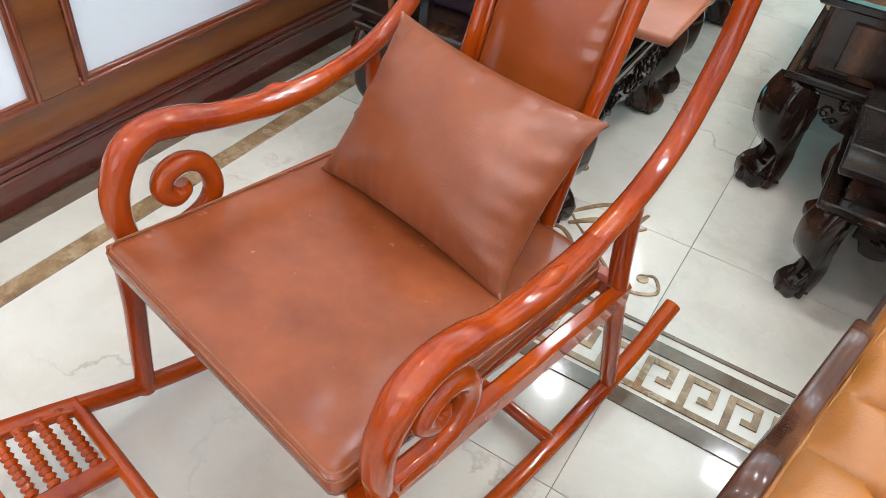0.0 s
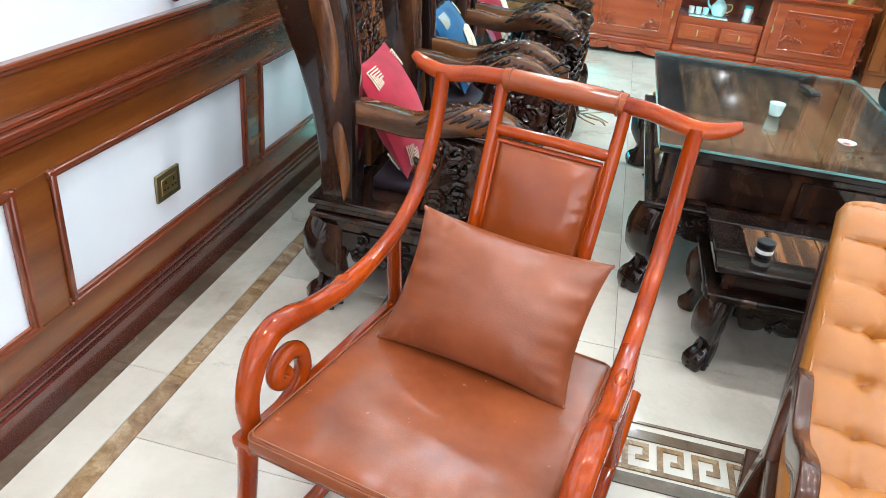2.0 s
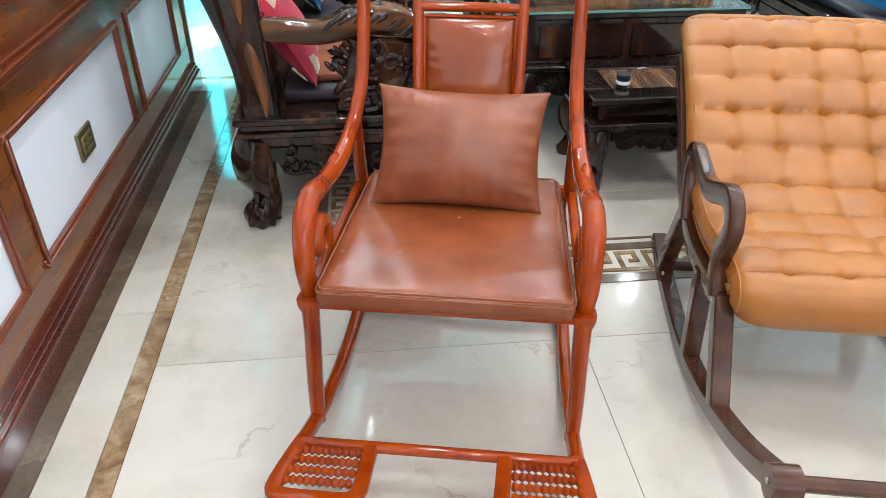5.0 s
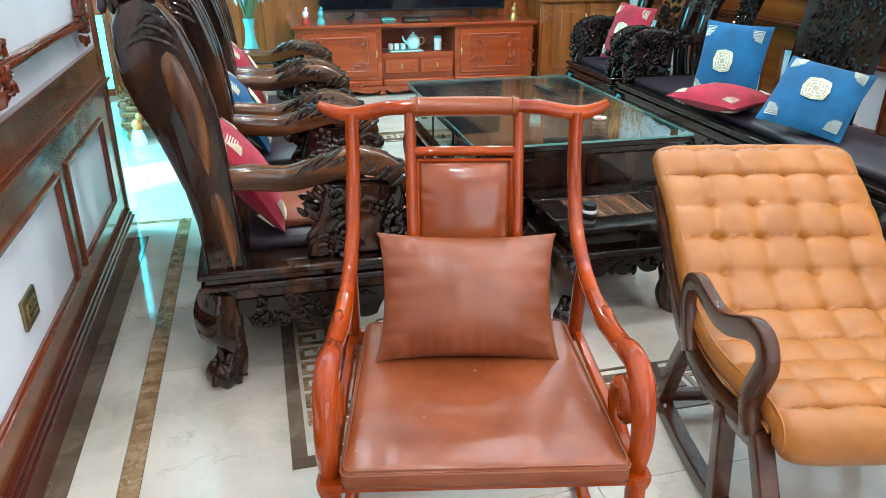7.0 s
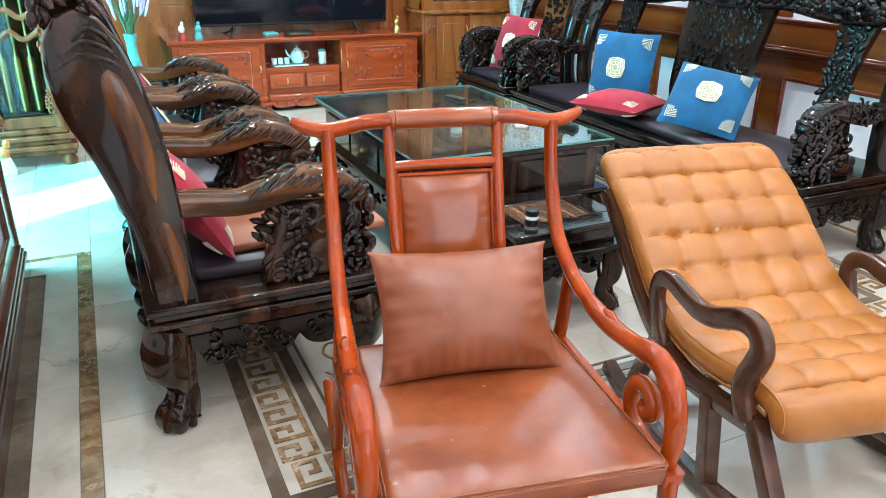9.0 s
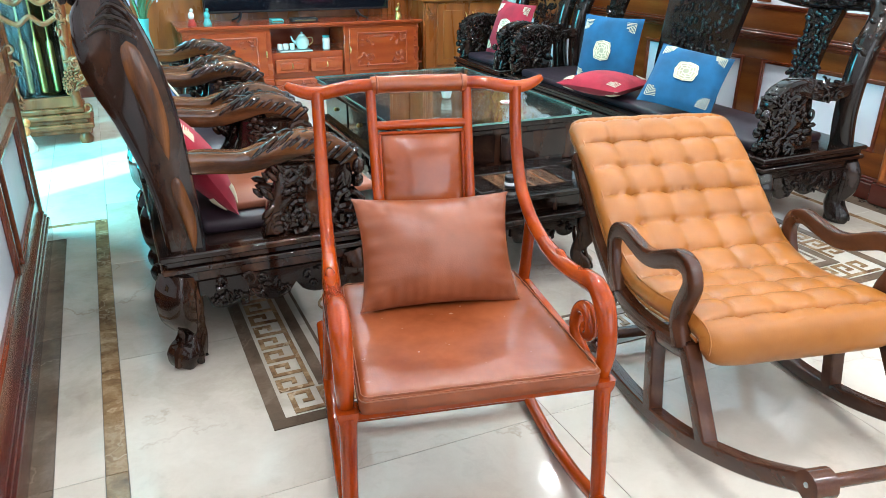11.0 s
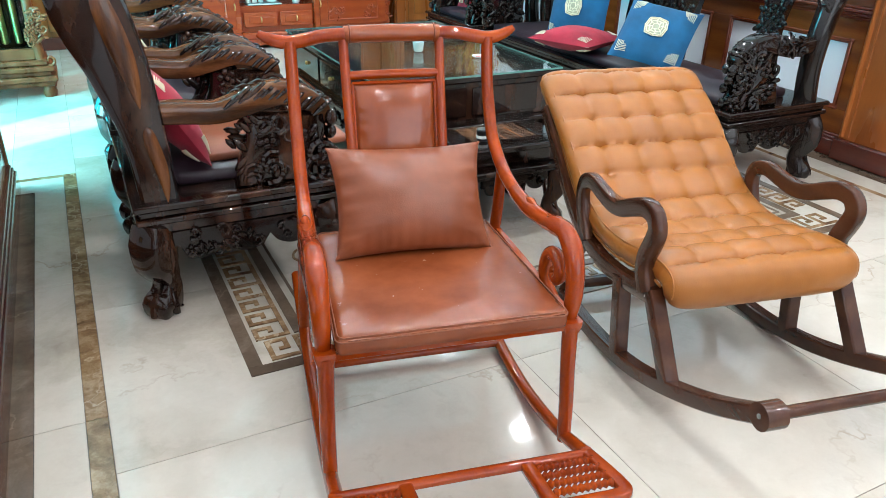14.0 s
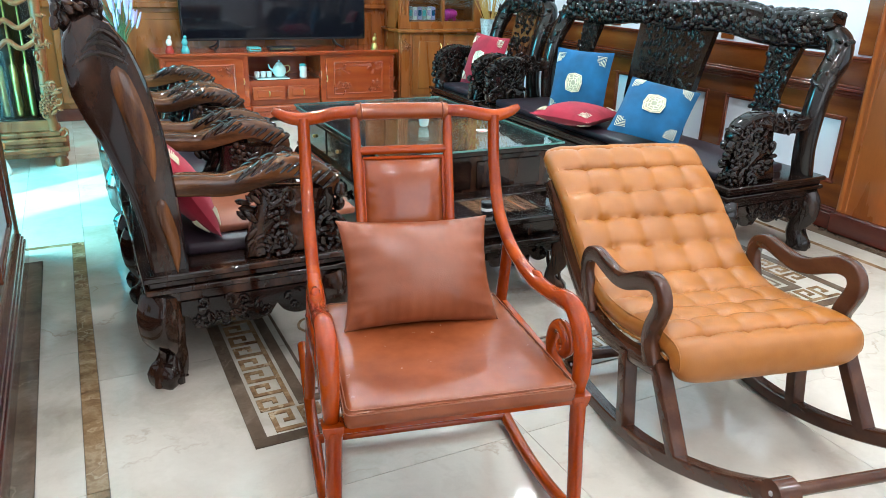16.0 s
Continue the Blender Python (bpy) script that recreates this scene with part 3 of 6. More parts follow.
# alcove on the garden side, with a glazed door
wall_alcove = thing("wall_alcove", pose(0, 0, 0), "white alcove walls round a glazed garden door", "wall", kind="structure")
part("return_wall", Shape().box((-0.53, 3.55, HIGH / 2), (0.78, 0.14, HIGH), 0.002), WHITE_PAINT, wall_alcove)
part("door_side_wall", Shape().box((-0.87, 6.07, HIGH / 2), (0.14, 1.5, HIGH), 0.002), WHITE_PAINT, wall_alcove)
part("lintel", Shape().box((-0.87, 4.47, 2.5), (0.14, 1.7, 0.56), 0.002), WHITE_PAINT, wall_alcove)
part("closing_wall", Shape().box((-0.98, 3.45, HIGH / 2), (0.1, 0.34, HIGH), 0.002), WHITE_PAINT, wall_alcove)
door = thing("door_1", pose(0, 0, 0), "brown wooden glazed garden door with one leaf open", "door", kind="structure")
f = Shape()
for yy in (3.66, 4.27, 4.80, 5.30):
    f.box((-0.84, yy, 1.1), (0.06, 0.05, 2.2), 0.006)
f.box((-0.84, 4.48, 2.195), (0.06, 1.68, 0.05), 0.006).box((-0.84, 4.785, 0.06), (0.055, 1.03, 0.12), 0.006).box((-0.84, 4.785, 0.95), (0.05, 1.03, 0.06), 0.006)
part("door_frame", f, UNIT_WOOD, door)
for a, b in ((4.295, 4.775), (4.825, 5.275)):
    for c, d in ((0.12, 0.92), (0.98, 2.17)):
        part("pane", Shape().box((-0.84, (a + b) / 2, (c + d) / 2), (0.006, b - a, d - c), 0.001), DOOR_GLASS, door, "blue-green tinted pane")
part("threshold", Shape().box((-0.86, 4.47, -0.002), (0.16, 1.68, 0.012), 0.003), DARK_MARBLE, door)
solid("pavement", Shape().box((-4.0, 3.5, -0.08), (5.9, 12, 0.1), 0.004), plain("pale_paving", (0.42, 0.42, 0.40), 0.8, 0, 6, 0.15), pose(0, 0, 0), "pale grey paving outside the garden door", "pavement", kind="structure")

# far wall: wood panelling, with a tall slit of glazing
wall_north = thing("wall_north", pose(0, 0, 0), "brown wood-panelled wall behind the television", "wall", kind="structure")
part("wall_core", Shape().box((1.72, FAR + 0.07, HIGH / 2), (4.5, 0.14, HIGH), 0.002), UNIT_WOOD, wall_north)
part("side_core", Shape().box((-0.76, FAR + 0.07, HIGH / 2), (0.14, 0.14, HIGH), 0.002), UNIT_WOOD, wall_north)
part("core_over", Shape().box((-0.6, FAR + 0.07, 2.5), (0.2, 0.14, 0.56), 0.002), UNIT_WOOD, wall_north)
x = -0.42
for w in (0.16, 0.42, 0.42, 2.1, 0.2):
    for z0, z1 in ((0.14, 0.86), (0.98, 2.3)):
        s = Shape().box((x + w / 2, FAR - 0.012, (z0 + z1) / 2), (w - 0.06, 0.024, z1 - z0), 0.008)
        s.box((x + w / 2, FAR - 0.022, (z0 + z1) / 2), (max(0.03, w - 0.16), 0.044, z1 - z0 - 0.1), 0.014)
        part("wood_panel", s, UNIT_WOOD, wall_north)
    x += w + 0.02
part("baseboard", Shape().box((1.75, FAR - 0.02, 0.05), (4.4, 0.04, 0.1), 0.006), WALL_WOOD_DARK, wall_north)
part("dado_rail", Shape().box((1.75, FAR - 0.024, 0.92), (4.4, 0.048, 0.05), 0.012), UNIT_WOOD, wall_north)
win = thing("window_1", pose(0, 0, 0), "tall narrow window with blue-green glass in a brown frame", "window", kind="structure")
s = Shape()
for xx in (-0.69, -0.51):
    s.box((xx, FAR + 0.02, 1.1), (0.04, 0.1, 2.2), 0.005)
for zz in (0.03, 0.72, 2.19):
    s.box((-0.6, FAR + 0.02, zz), (0.14, 0.09, 0.06 if zz != 0.72 else 0.16), 0.005)
part("window_frame", s, UNIT_WOOD, win)
for a, b in ((0.06, 0.64), (0.8, 2.16)):
    part("pane", Shape().box((-0.6, FAR + 0.03, (a + b) / 2), (0.14, 0.006, b - a), 0.001), DOOR_GLASS, win)
solid("backdrop", Shape().box((-0.6, FAR + 0.6, 1.1), (1.6, 0.02, 2.6), 0.002), DAY_GLOW, pose(0, 0, 0), "bright hazy daylight outside the slit window", "backdrop", kind="structure")

# wall on the sofa's side
wall_east = thing("wall_east", pose(ROOM_R, 0, 0, 0, 0, 180), "white wall with brown wooden wainscot behind the long sofa", "wall", kind="structure")
part("wall_core", Shape().box((-0.07, -(NEAR + FAR) / 2, HIGH / 2), (0.14, FAR - NEAR, HIGH), 0.002), WHITE_PAINT, wall_east, "white painted wall")
wainscot(wall_east, -FAR + 0.05, -2.44, [(-6.5, -5.6), (-5.45, -4.55), (-4.4, -3.5), (-3.35, -2.535)], (0.245, 0.60, 0.70, 0.765, 0.885, 0.915))
wainscot(wall_east, -2.02, -NEAR, [(-1.85, -0.9), (-0.75, 0.2), (0.35, 1.3), (1.45, 2.4)], (0.245, 0.60, 0.70, 0.765, 0.885, 0.915))
for yy in (-2.50, -3.42, -4.48, -5.53):
    part("upper_stile", Shape().box((0.005, yy, 1.85), (0.010, 0.10, 1.86), 0.002), WALL_WOOD, wall_east)
pil = thing("pilaster", pose(ROOM_R, 2.23, 0), "tall fluted reddish-brown wooden pilaster on the wall", "pilaster", kind="structure")
part("shaft", Shape().box((-0.03, 0, HIGH / 2), (0.06, 0.42, HIGH), 0.006), UNIT_WOOD, pil)
for yy, rr in ((0.19, 0.012), (0.155, 0.006), (-0.19, 0.012), (-0.155, 0.006)):
    part("edge_bead", Shape().tube([(-0.060, yy, 0.13), (-0.060, yy, 1.4), (-0.060, yy, 2.7)], rr, 8, 1), UNIT_WOOD, pil)
part("plinth", Shape().box((-0.04, 0, 0.06), (0.09, 0.45, 0.12), 0.01), WALL_WOOD_DARK, pil)

# wall behind the camera, with a large window
wall_south = thing("wall_south", pose(0, 0, 0), "white wall with a large bright window", "wall", kind="structure")
for cx, cz, w, h in ((0.22, HIGH / 2, 0.72, HIGH), (3.62, HIGH / 2, 0.9, HIGH), (1.88, 0.3, 2.6, 0.6), (1.88, 2.56, 2.6, 0.44)):
    part("wall_piece", Shape().box((cx, NEAR - 0.07, cz), (w, 0.14, h), 0.002), WHITE_PAINT, wall_south)
win2 = thing("window_2", pose(0, 0, 0), "large wooden framed window with clear panes", "window", kind="structure")
s = Shape()
for xx in (0.61, 1.45, 2.3, 3.14):
    s.box((xx, NEAR - 0.06, 1.47), (0.06, 0.08, 1.74), 0.006)
for zz in (0.63, 2.31):
    s.box((1.88, NEAR - 0.06, zz), (2.58, 0.075, 0.06), 0.006)
part("window_frame", s, UNIT_WOOD, win2)
for a, b in ((0.64, 1.42), (1.48, 2.27), (2.33, 3.11)):
    part("pane", Shape().box(((a + b) / 2, NEAR - 0.06, 1.47), (b - a, 0.006, 1.62), 0.001), CABINET_GLASS, win2)


# ---- red rocking chair ----
ROCK_R, ROCK_Y = 1.138, 0.133


def rocking_chair(m):
    """Built as it stands rolled fully back; the runners are arcs of radius ROCK_R over y = ROCK_Y."""
    t = thing("rocking_chair", m, "glossy red-brown wooden rocking chair with tan leather seat", "rocking chair")
    arc = lambda y: ROCK_R - math.sqrt(ROCK_R ** 2 - (y - ROCK_Y) ** 2)
    for sx in (-1, 1):
        X = lambda pts: [(sx * x, y, z) for x, y, z in pts]
        post = [(0.264, 0.452, 0.866), (0.264, 0.446, 0.835), (0.264, 0.432, 0.775), (0.265, 0.412, 0.715), (0.266, 0.360, 0.625), (0.268, 0.300, 0.580), (0.270, 0.235, 0.553), (0.272, 0.165, 0.540)]
        arm = [(0.272, 0.185, 0.542), (0.274, 0.130, 0.536), (0.277, 0.060, 0.537), (0.279, 0.005, 0.545), (0.280, -0.050, 0.557), (0.280, -0.095, 0.572), (0.280, -0.145, 0.581), (0.280, -0.188, 0.562), (0.280, -0.217, 0.514), (0.280, -0.226, 0.466), (0.279, -0.224, 0.425), (0.278, -0.222, 0.400)]
        part("arm_post", Shape().tube(X(post), [0.0160, 0.0160, 0.0162, 0.0165, 0.0170, 0.0175, 0.0180, 0.0180], 16, 5), RED_WOOD, t, "slim round post flowing down into the armrest", 60)
        ar = part("armrest", Shape().tube(X(arm), [0.0170, 0.0200, 0.0215, 0.0200, 0.0205, 0.0235, 0.0225, 0.0235, 0.0215, 0.0205, 0.0185, 0.0165], 16, 5), RED_WOOD, t, "curved armrest with a carved bend", 60)
        # raised ridges where the armrest thickens
        for (y0, z0), (y1, z1), w in (((0.11, 0.547), (0.02, 0.553), 0.012), ((-0.06, 0.572), (-0.155, 0.590), 0.012), ((-0.192, 0.572), (-0.232, 0.500), 0.011)):
            ridge = [(0.277, y0, z0), (0.279, (y0 + y1) / 2, (z0 + z1) / 2 + 0.004), (0.280, y1, z1)]
            part("carved_ridge", Shape().tube(X(ridge), [w * 0.15, w, w * 0.15], 12, 6), RED_WOOD, ar, "low carved ridge on the armrest", 60)
        scroll = [(0.279, -0.200, 0.396), (0.278, -0.135, 0.396), (0.277, -0.090, 0.412), (0.276, -0.072, 0.446), (0.276, -0.082, 0.488), (0.276, -0.112, 0.508), (0.276, -0.143, 0.501), (0.276, -0.155, 0.476), (0.276, -0.139, 0.455), (0.276, -0.121, 0.461), (0.276, -0.122, 0.474)]
        part("arm_scroll", Shape().tube(X(scroll), [0.013, 0.015, 0.0165, 0.017, 0.017, 0.017, 0.017, 0.0165, 0.016, 0.014, 0.010], 14, 5), RED_WOOD, t, "spiral scroll under the arm", 60)
        part("rear_leg", Shape().tube(X([(0.268, 0.262, 0.555), (0.270, 0.275, 0.42), (0.276, 0.315, 0.22), (0.281, 0.352, 0.045)]), [0.0150, 0.0170, 0.0165, 0.0160], 14, 4), RED_WOOD, t)
        part("front_leg", Shape().tube(X([(0.276, -0.240, 0.395), (0.278, -0.250, 0.30), (0.281, -0.268, 0.19), (0.281, -0.286, 0.085)]), [0.0190, 0.0180, 0.0175, 0.0165], 14, 4), RED_WOOD, t)
        part("leg_capital", Shape().tube(X([(0.277, -0.236, 0.378), (0.277, -0.234, 0.394), (0.277, -0.232, 0.406)]), [1.0, 1.25, 1.3], 16, 3, (0.0185, 0.0185), (0, 1, 0)), RED_WOOD, t, "flared block at the leg's head", 50)
        run = [(0.282, y, arc(y) + 0.0175) for y in (0.560, 0.46, 0.36, 0.26, 0.133, 0.0, -0.11, -0.21, -0.31, -0.395)]
        part("rocker", Shape().tube(X(run), 0.0172, 14, 3), RED_WOOD, t, "curved rocker runner")
        part("side_rail", Shape().box((0, 0, 0), (0.026, 0.540, 0.046), 0.006, pose(sx * 0.276, 0.035, 0.370, -5.6)), RED_WOOD, t)
        # foot plate with turned massage rollers
        xi, xo = 0.137, 0.301
        zf = lambda y: 0.146 + 0.29 * (-0.395 - y)
        Q = [(xi, -0.392), (xi - 0.002, -0.47), (xi - 0.003, -0.525), (xi + 0.010, -0.551), (xi + 0.035, -0.556), (0.225, -0.556), (xo - 0.032, -0.555), (xo - 0.007, -0.546), (xo - 0.004, -0.515), (xo - 0.010, -0.45), (0.283, -0.392)]
        plate = Shape().tube(X([(x, y, zf(y)) for x, y in Q]), 1.0, 14, 4, (0.0155, 0.0105))
        part("foot_frame", plate, RED_WOOD, t, "rounded foot plate frame", 50)
        for k in range(4):
            y = -0.422 - 0.0300 * k
            beads, rads = [], []
            for q in range(21):
                beads.append((sx * (xi + 0.014 + q * 0.0068), y, zf(y) + 0.003))
                rads.append(0.0108 if q % 2 else 0.0062)
            rod = Shape().tube(beads, rads, 9, 2)
            part("roller", rod, RED_WOOD, t, "beaded wooden foot roller")
    rail = [(-0.342, 0.464, 0.886), (-0.325, 0.463, 0.876), (-0.298, 0.461, 0.866), (-0.264, 0.458, 0.862), (-0.215, 0.456, 0.870), (-0.160, 0.455, 0.879), (0.0, 0.455, 0.880)]
    rail += [(-x, y, z) for x, y, z in reversed(rail[:-1])]
    rad = [0.0085, 0.0135, 0.0165, 0.0180, 0.0180, 0.0175, 0.0175]
    part("top_rail", Shape().tube(rail, rad + rad[-2::-1], 16, 4), RED_WOOD, t, "top rail with upturned ends", 60)
    head = Shape().tube([(-0.119, 0.455, 0.879), (-0.115, 0.455, 0.880), (0.0, 0.455, 0.881), (0.115, 0.455, 0.880), (0.119, 0.455, 0.879)], [0.0205, 0.0228, 0.0232, 0.0228, 0.0205], 20, 3)
    hr = part("head_roll", head, PANEL_LEATHER, t, "tan leather wrapped head roll", 60)
    stile = [(0.128, 0.452, 0.868), (0.128, 0.440, 0.825), (0.127, 0.420, 0.765), (0.126, 0.380, 0.655), (0.124, 0.335, 0.545), (0.122, 0.285, 0.385)]
    for sx in (-1, 1):
        part("piping", Shape().tube([(sx * 0.112, 0.455 + 0.0238 * math.cos(a), 0.880 + 0.0238 * math.sin(a)) for a in [k * math.pi / 8 for k in range(17)]], 0.0024, 6, 1), TAN_LEATHER, hr)
        part("back_stile", Shape().tube([(sx * x, y, z) for x, y, z in stile], [0.0130, 0.0130, 0.0135, 0.0135, 0.0135, 0.0135], 14, 4), RED_WOOD, t)
    part("back_cross_rail", Shape().tube([(-0.127, 0.426, 0.780), (0, 0.428, 0.781), (0.127, 0.426, 0.780)], 0.0120, 12, 3), RED_WOOD, t)
    line = lambda v: (0.291 + 0.131 * v + 0.010 * math.sin(math.pi * v), 0.415 + 0.347 * v)
    bead = Shape()
    for sx in (-1, 1):
        bead.tube([(sx * 0.1115, line(v)[0] - 0.006, line(v)[1]) for v in (0, 0.25, 0.5, 0.75, 1)], 0.0048, 8, 4)
    bead.tube([(-0.112, 0.415, 0.762), (0, 0.415, 0.762), (0.112, 0.415, 0.762)], 0.0048, 8, 3)
    part("panel_bead", bead, RED_WOOD, t, "narrow bead round the back panel")

    def pad(a, b):
        u, v = 2 * a - 1, b
        y, z = line(v)
        fat = max(0.0, 1 - abs(u) ** 2.6) ** 0.62 * max(0.0, 1 - abs(2 * v - 1) ** 5) ** 0.62
        pull = 0.0016 * math.exp(-((1 - abs(u)) / 0.25) ** 2) * math.sin(v * 52 + 2 * math.sin(v * 17)) * min(1, (1 - abs(u)) * 8) * (1 if 0.03 < v < 0.97 else 0)
        puff = 0.027 * fat + 0.002 * noise.noise(Vector((u * 2, v * 4, 3))) * fat + pull
        return (u * 0.109, y - puff, z)
    back = Shape().sheet(pad, 40, 60)
    back.sheet(lambda a, b: ((2 * a - 1) * 0.109, line(b)[0] + 0.008, line(b)[1]), 4, 10)
    part("back_pad", back, PANEL_LEATHER, t, "padded tan leather back panel", 80)

    # seat pad with rounded corners, sloping to the back
    def seat(u, v):
        """u across -1..1, v from front 0 to back 1."""
        return u * (0.255 - 0.016 * v), -0.268 + 0.550 * v
    BASE = lambda y: 0.446 - 0.098 * (y + 0.268)
    s = Shape()

    def top(a, b):
        u, v = 2 * a - 1, b
        x, y = seat(u, v)
        k = 0.035
        du, dv = max(0.0, abs(u) - 1 + k * 2.1), max(0.0, abs(2 * v - 1) - 1 + k * 2.0)
        e = max(0.0, 1 - (math.hypot(du, dv) / (k * 2.1)) ** 2) ** 0.5 if du or dv else 1.0
        if du > 0 and dv > 0:
            cut = math.hypot(du, dv) / (k * 2.1)
            if cut > 1:
                x -= math.copysign((du - du / cut) * 0.255, u)
                y -= math.copysign((dv - dv / cut) * 0.275, 2 * v - 1)
        z = BASE(y) + 0.010 * e + 0.004 * (1 - u * u) * (1 - (2 * v - 1) ** 2) - 0.006 * math.exp(-((u * u) * 3 + (v - 0.55) ** 2 * 8))
        z += 0.0016 * noise.noise(Vector((x * 14, y * 14, 5))) + 0.0032 * math.exp(-((v - 0.07) ** 2) * 200) * noise.noise(Vector((x * 36, y * 7, 2))) + 0.0022 * math.exp(-((1 - abs(u)) ** 2) * 60) * noise.noise(Vector((x * 7, y * 40, 8)))
        return (x, y, z)
    s.sheet(top, 60, 60)
    border = [top(k / 40, 0) for k in range(41)] + [top(1, k / 40) for k in range(1, 41)] + [top(1 - k / 40, 1) for k in range(1, 41)] + [top(0, 1 - k / 40) for k in range(1, 40)]

    def ring(k, dz):
        return [(p[0] * k, (p[1] - 0.007) * k + 0.007, BASE(p[1]) + dz) for p in border]
    s.rings([[(p[0], p[1], p[2]) for p in border], ring(1.007, -0.006), ring(1.009, -0.018), ring(1.006, -0.031), ring(0.975, -0.037)], True, False)
    part("seat_pad", s, TAN_LEATHER, t, "thick tan leather seat pad", 80)
    for off, dz in ((1.005, 0.0005), (0.984, 0.0075)):
        loop = ring(off, dz)
        part("seam", Shape().tube(loop + loop[:1], 0.0016, 5, 1), STITCH, t, "stitched seam of the seat")
    part("seat_board", Shape().box((0, 0, 0), (0.50, 0.53, 0.018), 0.004, pose(0, 0.012, 0.382, -5.6)), RED_WOOD, t)
    part("front_rail", Shape().box((0, -0.238, 0.396), (0.53, 0.026, 0.024), 0.006), RED_WOOD, t)
    part("back_rail", Shape().box((0, 0.288, 0.352), (0.53, 0.028, 0.040), 0.008), RED_WOOD, t)
    part("rear_stretcher", Shape().tube([(-0.28, 0.185, 0.024), (0, 0.185, 0.025), (0.28, 0.185, 0.024)], 0.013, 12, 2), RED_WOOD, t)
    part("foot_stretcher", Shape().tube([(-0.282, -0.395, 0.146), (0, -0.395, 0.147), (0.282, -0.395, 0.146)], 0.0125, 14, 3), RED_WOOD, t)
    return t


# the chair stands at the middle of its sway
ROLL = 4.0
CHAIR = pose(1.036, 1.503, 0, 0, 0, -11.6) @ pose(0, ROCK_Y - ROCK_R * radians(ROLL), ROCK_R, ROLL) @ pose(0, -ROCK_Y, -ROCK_R)
rocking_chair(CHAIR)
pil_s = cushion_shape(0.402, 0.288, 0.150, random.Random(3), 0.085, 64, 0.0110)
pil_t = thing("cushion", CHAIR @ pose(-0.005, 0.180, 0.531, -39.5) @ pose(0, 0, 0, 0, 1, 0), "smooth brown leather cushion on the rocking chair", "cushion")
part("cover", pil_s, CUSHION_LEATHER, pil_t, "", 80)
for sx in (-1, 1):
    for sz in (-1, 1):
        part("corner_tuck", Shape().tube([(sx * 0.180, 0, sz * 0.124), (sx * 0.191, 0, sz * 0.133), (sx * 0.202, 0, sz * 0.143)], [0.010, 0.006, 0.0025], 7, 2), CUSHION_LEATHER, pil_t)


